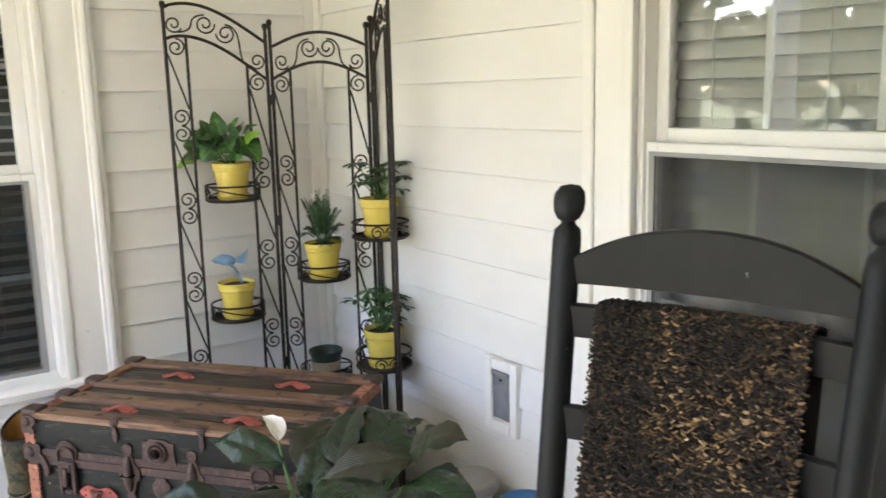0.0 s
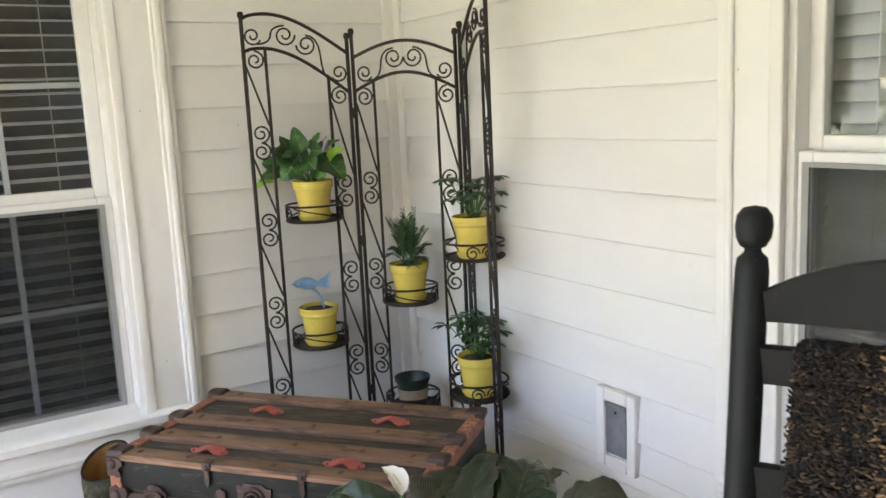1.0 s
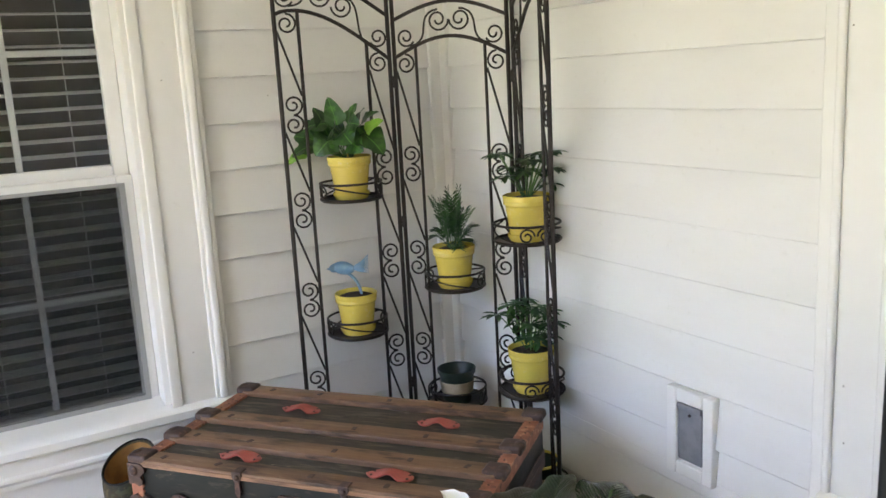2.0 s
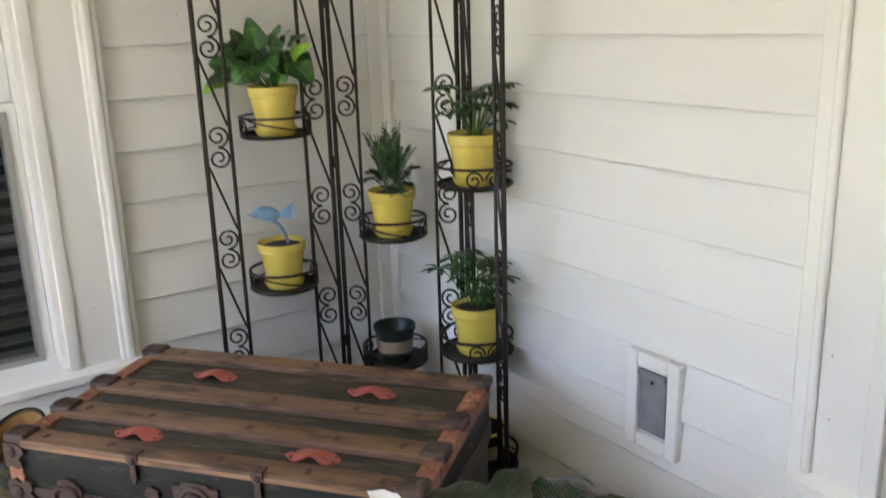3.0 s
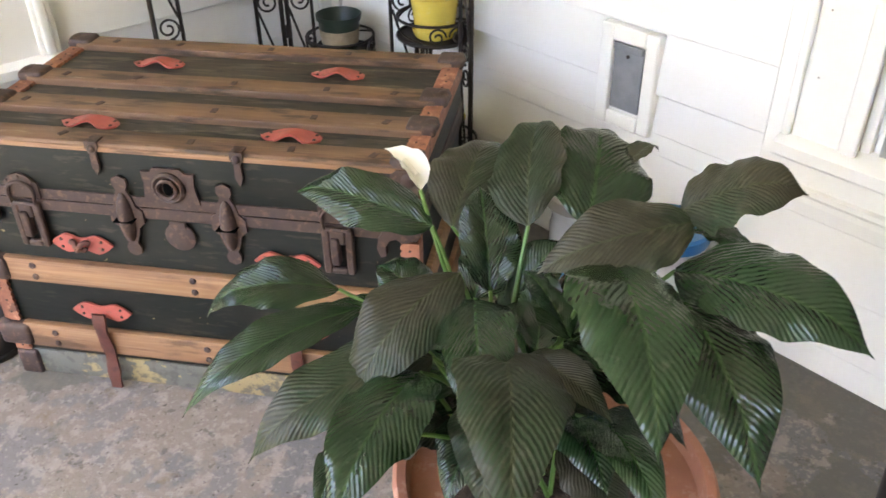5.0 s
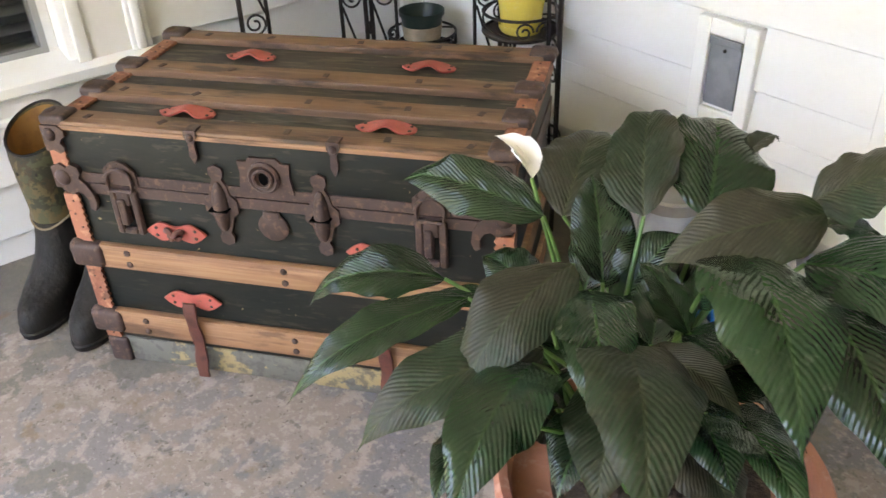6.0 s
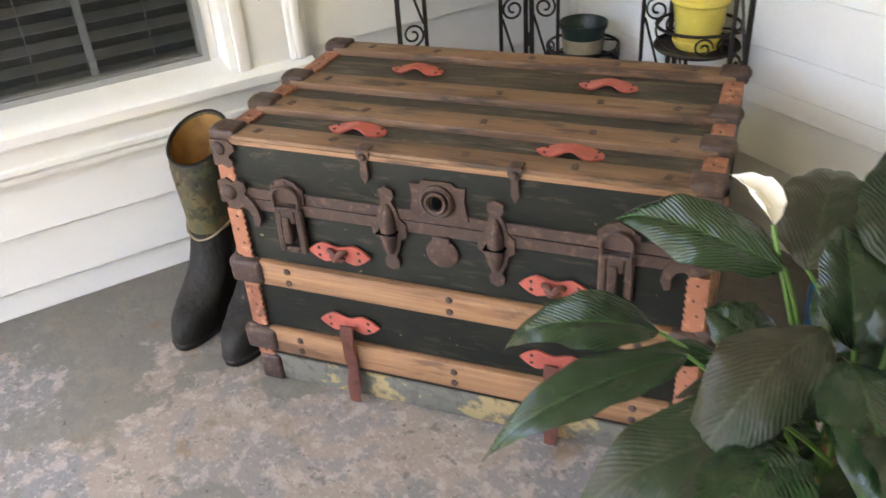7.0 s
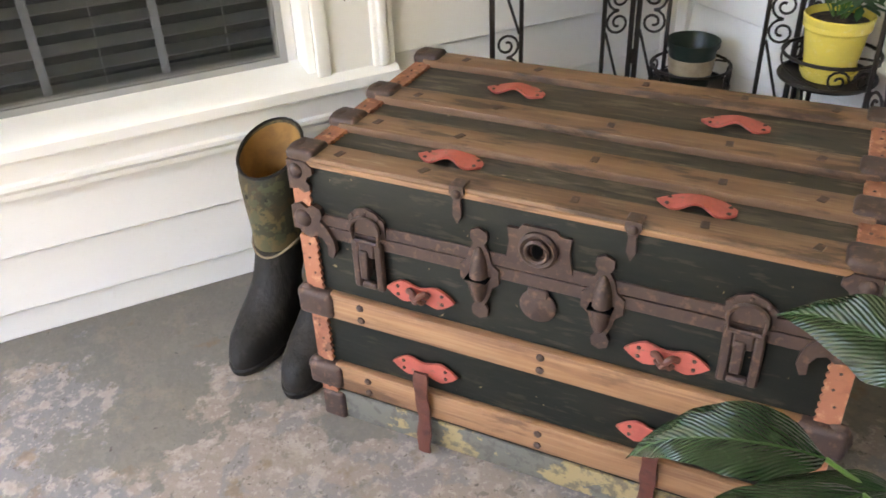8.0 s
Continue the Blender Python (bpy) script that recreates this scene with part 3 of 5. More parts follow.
for x in (0.013, TW - 0.013):
    for k in range(12):
        z = 0.075 + 0.029 * k
        if abs(z - 0.277) > 0.034 and abs(z - 0.113) > 0.034:
            part("tack", tack, RUST, body, m=pose(x + 0.004 * math.sin(k * 2.3), -0.0042, z, 90))
for x in (0.014, TW - 0.014):
    for k in range(15):
        y = 0.035 + 0.03 * k
        if min(abs(y - q) for q in (0.022, 0.150, 0.276, 0.466)) > 0.032:
            part("tack", tack, RUST, lid, m=pose(x + 0.004 * math.sin(k * 1.9), y, TH - 0.002))
part("edge_strip", strip_lid, None, lid, m=Matrix.Translation((TW, 0, 0)) @ Matrix.Diagonal((-1, 1, 1, 1)))
top_strip = smooth_mesh(mesh_of("edge_strip", wavy_strip(TD - 0.02, 0.030, 0.004, 0.01)), 30)
# along the lid's short edges: strip's z runs along y, its x along x, its y along -z
lay = Matrix(((1, 0, 0, 0), (0, 0, 1, 0), (0, -1, 0, TH - 0.006), (0, 0, 0, 1)))
part("edge_strip", top_strip, ORANGE, lid, m=lay)
part("edge_strip", top_strip, None, lid, m=Matrix.Translation((TW, 0, 0)) @ Matrix.Diagonal((-1, 1, 1, 1)) @ lay)


def knuckle(sx, sy, sz):
    """A cast clamp: domed block with two rounded lobes."""
    bm = bmesh.new()
    box(bm, -sx, sx, -sy, sy, -sz, sz, min(sx, sy, sz) * 0.7, 3)
    bmesh.ops.create_uvsphere(bm, u_segments=10, v_segments=6, radius=1, matrix=Matrix.Translation((-sx * 0.55, 0, sz * 0.25)) @ Matrix.Diagonal((sx * 0.62, sy * 0.9, sz * 0.95, 1)))
    return bm


cap_top = smooth_mesh(mesh_of("slat_clamp", knuckle(0.027, 0.026, 0.012)), 60)
for y in (0.022, 0.150, 0.276, 0.466):
    part("slat_clamp", cap_top, RUST, lid, m=pose(0.016, y, TH + 0.002))
    part("slat_clamp", cap_top, RUST, lid, m=pose(TW - 0.016, y, TH + 0.002, 0, 0, 180))
cap_front = smooth_mesh(mesh_of("slat_clamp", knuckle(0.036, 0.016, 0.027)), 60)
for z in (0.277, 0.113):
    part("slat_clamp", cap_front, RUST, body, m=pose(0.016, -0.004, z))
    part("slat_clamp", cap_front, RUST, body, m=pose(TW - 0.016, -0.004, z, 0, 0, 180))
corner_cap = smooth_mesh(mesh_of("corner_cap", boxed(-0.006, 0.05, -0.006, 0.05, -0.045, 0.007, 0.006, 3)), 60)
for x, s in ((0, 1), (TW, -1)):
    for y, s2 in ((0, 1), (TD, -1)):
        part("corner_cap", corner_cap, RUST, lid, m=Matrix.Translation((x, y, TH)) @ Matrix.Diagonal((s * 0.45, s2 * 0.5, 0.45, 1)))
    foot = smooth_mesh(mesh_of("corner_cap", boxed(-0.006, 0.042, -0.008, 0.042, 0.0, 0.062, 0.007, 3)), 60)
    part("corner_cap", foot, RUST, trunk, m=Matrix.Translation((x, 0, 0)) @ Matrix.Diagonal((s, 1, 1, 1)))
    # the hinge-like clamp with its curled tail where lid and body meet
    bmn = plate([(-0.008, 0.468), (0.010, 0.476), (0.022, 0.468), (0.034, 0.476), (0.047, 0.470), (0.050, 0.458), (0.044, 0.448), (0.056, 0.436), (0.066, 0.418), (0.069, 0.397), (0.062, 0.380), (0.053, 0.384), (0.054, 0.402), (0.046, 0.416), (0.034, 0.420), (0.024, 0.412), (0.010, 0.416), (0.004, 0.426), (-0.008, 0.426)], 0.0, 0.010)
    bmesh.ops.create_uvsphere(bmn, u_segments=10, v_segments=6, radius=1, matrix=Matrix.Translation((0.012, -0.008, 0.448)) @ Matrix.Diagonal((0.017, 0.011, 0.017, 1)))
    part("corner_clamp", bmn, RUST, lid, m=Matrix.Translation((x, 0, 0)) @ Matrix.Diagonal((s, 1, 1, 1)))
    bmn = plate([(-0.006, 0.552), (0.030, 0.552), (0.040, 0.543), (0.041, 0.533), (0.031, 0.526), (0.027, 0.518), (0.033, 0.511), (0.032, 0.502), (0.022, 0.497), (0.010, 0.503), (-0.006, 0.500)], -0.002, 0.007)
    bmesh.ops.create_uvsphere(bmn, u_segments=10, v_segments=6, radius=1, matrix=Matrix.Translation((0.010, -0.008, 0.535)) @ Matrix.Diagonal((0.013, 0.009, 0.014, 1)))
    part("corner_clamp", bmn, RUST, lid, m=Matrix.Translation((x, 0, 0)) @ Matrix.Diagonal((s, 1, 1, 1)))

# lock plate; its sunk round keyhole's dark depth is a black disc
lk = part("lock_plate", plate([(0.371, 0.513), (0.388, 0.513), (0.395, 0.521), (0.445, 0.521), (0.452, 0.513), (0.469, 0.513), (0.466, 0.49), (0.472, 0.452), (0.448, 0.452), (0.442, 0.444), (0.398, 0.444), (0.392, 0.452), (0.368, 0.452), (0.374, 0.49)], -0.001, 0.005), RUST, lid)
part("ring", revolve([(0.030, 0), (0.030, 0.006), (0.026, 0.010), (0.022, 0.008), (0.019, 0.004), (0.020, 0.011), (0.017, 0.014), (0.014, 0.012), (0.0135, 0.004)], 24, m=pose(0.42, -0.005, 0.485, 90)), RUST, lk)
HOLE = mat("keyhole_black", (0.003, 0.003, 0.003), 0.9, spec=0.0)
part("keyhole", revolve([(0.0125, 0), (0.0125, 0.0075), (0.0, 0.0076)], 16, m=pose(0.42, -0.005, 0.485, 90) @ Matrix.Diagonal((0.66, 1.08, 1, 1))), HOLE, lk)
# round hasp below it
bmn = revolve([(0.029, 0), (0.029, 0.003), (0.025, 0.005), (0.0, 0.006)], 22, m=pose(0.42, -0.0005, 0.381, 90))
box(bmn, 0.404, 0.436, -0.007, -0.001, 0.398, 0.414, 0.002, 1)
part("hasp", bmn, RUST, body)
# two spindle-shaped hinged clasps
for x in (0.326, 0.519):
    ol = [(0, 0.5), (0.013, 0.494), (0.014, 0.482), (0.009, 0.472), (0.016, 0.458), (0.020, 0.44), (0.032, 0.43), (0.032, 0.405), (0.020, 0.395), (0.016, 0.378), (0.009, 0.362), (0.014, 0.352), (0.012, 0.339), (0, 0.333)]
    bmn = plate([(x + a, z) for a, z in ol] + [(x - a, z) for a, z in reversed(ol[1:-1])], -0.002, 0.005)
    bmesh.ops.create_uvsphere(bmn, u_segments=12, v_segments=10, radius=1, matrix=Matrix.Translation((x, -0.006, 0.416)) @ Matrix.Diagonal((0.015, 0.018, 0.052, 1)))
    cl = part("clasp", bmn, RUST, lid)
    part("seam", boxed(x - 0.018, x + 0.018, -0.0248, -0.006, 0.4135, 0.4155), HOLE, cl)
# two draw-bolt latches
for x in (0.130, 0.717):
    lt = part("latch", plate([(x - 0.032, 0.470), (x - 0.018, 0.484), (x, 0.49), (x + 0.018, 0.484), (x + 0.034, 0.47), (x + 0.034, 0.44), (x - 0.032, 0.44)], -0.002, 0.005), RUST, body)
    bmn = bmesh.new()
    tube(bmn, [(x + 0.026 * math.cos(a), -0.012, 0.452 + 0.022 * math.sin(a)) for a in [k * math.pi / 8 for k in range(9)]] + [(x - 0.022, -0.012, 0.43), (x + 0.022, -0.012, 0.43)], 0.004, 6, closed=True)
    part("bail", bmn, RUST, lt)
    bmn = bmesh.new()
    for q in ((x - 0.028, x - 0.014, 0.338, 0.43), (x + 0.014, x + 0.028, 0.338, 0.43), (x - 0.014, x + 0.014, 0.338, 0.35), (x - 0.014, x + 0.014, 0.40, 0.43)):
        box(bmn, q[0], q[1], -0.014, -0.001, q[2], q[3], 0.003, 1)
    box(bmn, x - 0.012, x + 0.004, -0.020, -0.002, 0.36, 0.415, 0.003, 1)
    part("lever", bmn, RUST, lt)
    rivets(lt, [(x - 0.024, -0.0065, 0.474, 90), (x + 0.024, -0.0065, 0.474, 90), (x, -0.0065, 0.482, 90)], 0.004)
# hooks over the lid's front edge
for x in (0.292, 0.553):
    bmn = plate([(x - 0.011, 0.564), (x + 0.011, 0.564), (x + 0.012, 0.552), (x + 0.0055, 0.540), (x + 0.007, 0.515), (x, 0.500), (x - 0.007, 0.515), (x - 0.0055, 0.540), (x - 0.012, 0.552)], -0.004, 0.005)
    bmesh.ops.create_uvsphere(bmn, u_segments=10, v_segments=6, radius=0.008, matrix=Matrix.Translation((x, -0.008, 0.551)))
    box(bmn, x - 0.012, x + 0.012, -0.009, 0.018, TH + 0.005, TH + 0.009, 0.002, 1)
    part("hook", bmn, RUST, lid)
# red painted plates with arched handle loops: on the lid and on the front
plate_me = mesh_of("handle_plate", plate(bone(0.062, 0.012, 0.020), 0, 0.005))
for x, z, strap in ((0.220, 0.347, 0), (0.618, 0.347, 0), (0.220, 0.188, 1), (0.618, 0.188, 1)):
    hp = part("handle_plate", plate_me, RED, body, "red painted iron plate", m=pose(x, -0.002, z))
    rivets(hp, [(s * 0.04, -0.005, dz, 90) for s in (-1, 1) for dz in (-0.008, 0.008)], 0.0035)
    if strap:
        bmn = bmesh.new()
        rows = []
        for k in range(15):
            z = 0.004 - 0.185 * k / 14
            w = 0.0125 + 0.0015 * math.sin(k * 1.3)
            y = -0.017 - 0.004 * math.sin(k * 0.6)
            rows.append([bmn.verts.new(p) for p in ((-w, y, z), (w, y + 0.001, z), (w, y - 0.004, z), (0, y - 0.0052, z), (-w, y - 0.004, z))])
        for A, B in zip(rows, rows[1:]):
            for k in range(5):
                bmn.faces.new((A[k], A[(k + 1) % 5], B[(k + 1) % 5], B[k]))
        bmn.faces.new(rows[0]), bmn.faces.new(rows[-1][::-1])
        bmesh.ops.recalc_face_normals(bmn, faces=bmn.faces)
        part("strap", bmn, LEATHER, hp, "dark leather strap hanging to the floor")
    else:
        bmn = bmesh.new()
        tube(bmn, [(-0.018 + 0.003 * k, -0.009 - 0.008 * math.sin(k * math.pi / 12), 0.006 + 0.004 * math.sin(k * 0.8)) for k in range(13)], 0.0055, 8)
        tube(bmn, [(-0.012 + 0.002 * k, -0.012 - 0.006 * math.sin(k * math.pi / 12), -0.004 + 0.003 * math.sin(k * 1.1)) for k in range(13)], 0.0045, 8)
        part("handle_stub", bmn, LEATHER, hp, "torn leather handle stub")


def arched_plate():
    bm = bmesh.new()
    ol = bone(0.058, 0.013, 0.022, n=20)
    n = len(ol) // 2
    top, bot = ol[: n + 1], [ol[0]] + ol[:n:-1]
    rows = []
    for (x, z), (_, z2) in zip(top, bot):
        h = 0.0105 * math.exp(-((x / 0.022) ** 2)) + 0.0015
        rows.append([bm.verts.new((x, z, h)), bm.verts.new((x, 0.5 * (z + z2), h + 0.001)), bm.verts.new((x, z2, h)), bm.verts.new((x, z2, h - 0.004)), bm.verts.new((x, z, h - 0.004))])
    for A, B in zip(rows, rows[1:]):
        for k in range(5):
            bm.faces.new((A[k], A[(k + 1) % 5], B[(k + 1) % 5], B[k]))
    bmesh.ops.recalc_face_normals(bm, faces=bm.faces)
    return bm


ap = smooth_mesh(mesh_of("handle_plate", arched_plate()), 50)
for x, y in ((0.236, 0.376), (0.624, 0.372), (0.240, 0.087), (0.620, 0.086)):
    hp = part("handle_plate", ap, RED, lid, "red painted iron plate with an arched loop", m=pose(x, y, TH - 0.004))
    rivets(hp, [(s * 0.042, dy, 0.002, 0) for s in (-1, 1) for dy in (-0.009, 0.009)], 0.0035)

# nail heads and specks on the walls
NAIL = mat("nail_head", (0.26, 0.22, 0.17), 0.6)
for side, x, z in (("window", -0.62, 1.36), ("window", -0.20, 1.30), ("window", -0.93, 1.42), ("vent", 1.52, 1.44), ("vent", 1.60, 1.40), ("vent", 1.53, 0.74), ("vent", 1.535, 0.62), ("window", -0.93, 0.62)):
    solid("nail", revolve([(0.002, 0), (0.0018, 0.001), (0.0, 0.0014)], 8, m=pose(x, -0.0095 if (x > -0.8 and x < 1.4) else -0.0215, z, 90)), NAIL, wall_frame(side), "small dark nail head in the white wall", "nail", "nails in the walls")


# ---- the plant rack: three hinged wrought-iron panels ----
def spiral(cx, cz, r, a0, turns, inner=0.22, n=22):
    """Points of a scroll from its outer end at angle a0 (degrees) curling inwards."""
    out = []
    for k in range(n + 1):
        f = k / n
        a = radians(a0) + turns * 2 * math.pi * f
        rr = r * (1 - (1 - inner) * f ** 1.2)
        out.append((cx + rr * math.cos(a), 0.0, cz + rr * math.sin(a)))
    return out


def scroll_pair(bm, cx, z, r, side):
    """The 3-shaped pair of scrolls that joins a post and a bar: two curls back to back."""
    tube(bm, spiral(cx, z + r, r, -90, side * 1.55), 0.0032, 5)
    tube(bm, spiral(cx, z - r, r, 90, -side * 1.55), 0.0032, 5)


def bow(x0, z0, x1, z1, rise, n=16, skew=0.5):
    """A bowed bar between two posts."""
    out = []
    for k in range(n + 1):
        s = k / n
        h = math.sin(math.pi * s ** (math.log(0.5) / math.log(skew)))
        out.append((x0 + (x1 - x0) * s, 0.0, z0 + (z1 - z0) * s + rise * h))
    return out


def along(pts, x):
    for (xa, _, za), (xb, _, zb) in zip(pts, pts[1:]):
        if xa <= x <= xb:
            return za + (zb - za) * (x - xa) / (xb - xa)
    return pts[-1][2]


def rack_panel(parent, m, w, h0, h1, o, i, nodes0, nodes1):
    """One panel: posts 0 and w high h0, h1; o, i the outer and inner bows as (z0, z1, rise, skew)."""
    pan = part("panel", tube(bmesh.new(), [(0, 0, 0.0), (0, 0, h0 - 0.012)], 0.0065, 8), IRON, parent, "black scrollwork panel", m=m)
    part("post", tube(bmesh.new(), [(w, 0, 0.0), (w, 0, h1 - 0.012)], 0.0065, 8), IRON, pan)
    for x, h in ((0, h0), (w, h1)):
        part("finial", revolve([(0.004, -0.014), (0.009, -0.008), (0.0105, 0), (0.008, 0.008), (0.0, 0.011)], 12, m=pose(x, 0, h - 0.009)), IRON, pan)
    ob, ib = bow(0, o[0], w, o[1], o[2], skew=o[3]), bow(0, i[0], w, i[1], i[2], skew=i[3])
    part("bow", tube(bmesh.new(), ob, 0.0055, 6), IRON, pan)
    part("bow", tube(bmesh.new(), ib, 0.0055, 6), IRON, pan)
    a, b = 0.068, w - 0.068
    for x in (a, b):
        part("bar", tube(bmesh.new(), [(x, 0, 0.03), (x, 0, along(ib, x))], 0.0052, 6), IRON, pan)
    # scrolls in the crest
    bm = bmesh.new()
    c = w / 2
    for s in (-1, 1):
        x = c + s * 0.033
        z = (along(ob, x) + along(ib, x)) / 2
        tube(bm, spiral(x, z, 0.0325, 90 - s * 90 + 180, s * 1.5), 0.0032, 5)
        x1 = c + s * 0.135
        z1 = along(ib, x1) + 0.040
        tube(bm, spiral(x1, z1, 0.028, -90 - s * 60, -s * -1.45), 0.0032, 5)
        p0, p1 = (x, z + 0.030), (x1 - s * 0.012, z1 - 0.026)
        tube(bm, [(p0[0] + (p1[0] - p0[0]) * f + s * 0.012 * math.sin(2 * math.pi * f), 0, p0[1] + (p1[1] - p0[1]) * (3 * f * f - 2 * f ** 3)) for f in [k / 10 for k in range(11)]], 0.0032, 5)
    part("crest_scroll", bm, IRON, pan)
    # the ladders on both sides: pairs of scrolls with diagonals between
    for x0, x1, nodes, side in ((0, a, nodes0, 1), (w, b, nodes1, -1)):
        bm = bmesh.new()
        cx = (x0 + x1) / 2
        top = along(ib, cx) - 0.036
        tube(bm, spiral(cx, top, 0.029, 90, -side * 1.5), 0.0032, 5)
        last = top - 0.02
        xa, xb = (x0, x1) if side > 0 else (x1, x0)
        for z in nodes:
            scroll_pair(bm, cx, z, 0.029, side)
            tube(bm, [(xa + 0.005, 0, last), (xb - 0.005, 0, z + 0.055)], 0.0036, 5)
            last = z - 0.05
        tube(bm, [(xa + 0.005, 0, last), (xb - 0.005, 0, 0.05)], 0.0036, 5)
        part("side_scroll", bm, IRON, pan)
    return pan


def ring_tray(parent, x, y, z, turn, r=0.094):
    """A round tray: plate, two rings, a pair of scrolls at either post and a slanting wire across front and back."""
    bm = bmesh.new()
    for h, q in ((0.052, 0.0038), (0.004, 0.0045)):
        tube(bm, [(r * math.cos(2 * math.pi * k / 28), r * math.sin(2 * math.pi * k / 28), h) for k in range(28)], q, 6, closed=True)
    tray = part("tray", bm, IRON, parent, "round iron plant tray", m=pose(x, y, z, 0, 0, turn))
    part("tray_plate", revolve([(r - 0.002, -0.003), (r - 0.002, 0.001), (0.0, 0.001)], 28), IRON, tray)
    bm = bmesh.new()
    for ang in (0.0, math.pi):
        for s in (-1, 1):
            pts = []
            for px, _, pz in spiral(s * 0.026, 0.026, 0.0225, 90 + s * 90, -s * 1.45, n=18):
                q = ang + px / r
                pts.append((r * math.cos(q), r * math.sin(q), pz))
            tube(bm, pts, 0.0028, 5)
    for ang in (-0.5 * math.pi, 0.5 * math.pi):
        q = [ang + 0.95 * (-1 + k / 6) for k in range(13)]
        tube(bm, [(r * math.cos(a), r * math.sin(a), 0.047 - 0.038 * k / 12) for k, a in enumerate(q)], 0.0026, 5)
    part("tray_scroll", bm, IRON, tray)
    return tray


PA, PB, PC, PD = (-1.572, 2.519), (-1.292, 2.729), (-0.929, 2.759), (-0.752, 2.448)


def panel_pose(p, q):
    return pose(p[0], p[1], 0, 0, 0, math.degrees(math.atan2(q[1] - p[1], q[0] - p[0])))


def dist(p, q):
    return math.hypot(q[0] - p[0], q[1] - p[1])


rack = thing("plant_rack", Matrix(), "black wrought-iron folding plant rack with scrollwork, standing in the corner", "plant stand")
rack_panel(rack, panel_pose(PA, PB) @ Matrix.Translation((0.0, 0, 0)), dist(PA, PB) - 0.016, 1.712, 1.640, (1.690, 1.575, 0.050, 0.42), (1.588, 1.448, 0.050, 0.42), (1.30, 1.015, 0.735, 0.45), (1.125, 0.83, 0.535, 0.24))
rack_panel(rack, panel_pose(PB, PC), dist(PB, PC) - 0.016, 1.654, 1.632, (1.560, 1.555, 0.048, 0.5), (1.450, 1.445, 0.058, 0.5), (1.13, 0.835, 0.535, 0.24), (1.13, 0.835, 0.535, 0.24))
rack_panel(rack, panel_pose(PC, PD), dist(PC, PD), 1.652, 1.730, (1.575, 1.690, 0.050, 0.58), (1.448, 1.588, 0.050, 0.58), (1.13, 0.835, 0.535, 0.24), (1.30, 1.015, 0.735, 0.45))
for p, z in ((PB, 1.38), (PB, 0.95), (PB, 0.42), (PC, 1.38), (PC, 0.95), (PC, 0.42)):
    part("hinge", boxed(p[0] - 0.010, p[0] + 0.006, p[1] - 0.008, p[1] + 0.006, z - 0.018, z + 0.018, 0.003, 1), IRON, rack)
TRAYS = {"pothos": (-1.428, 2.645, 1.035), "bird": (-1.445, 2.655, 0.602), "palm": (-1.150, 2.772, 0.735), "umbrella": (-0.868, 2.625, 0.918), "umbrella_low": (-0.866, 2.610, 0.472), "nursery": (-1.172, 2.800, 0.338), "low": (-0.850, 2.585, 0.150)}
PANEL_OF = {"pothos": (PA, PB), "bird": (PA, PB), "palm": (PB, PC), "nursery": (PB, PC)}
for key, (x, y, z) in TRAYS.items():
    p, q = PANEL_OF.get(key, (PC, PD))
    ring_tray(rack, x, y, z, math.degrees(math.atan2(q[1] - p[1], q[0] - p[0])))


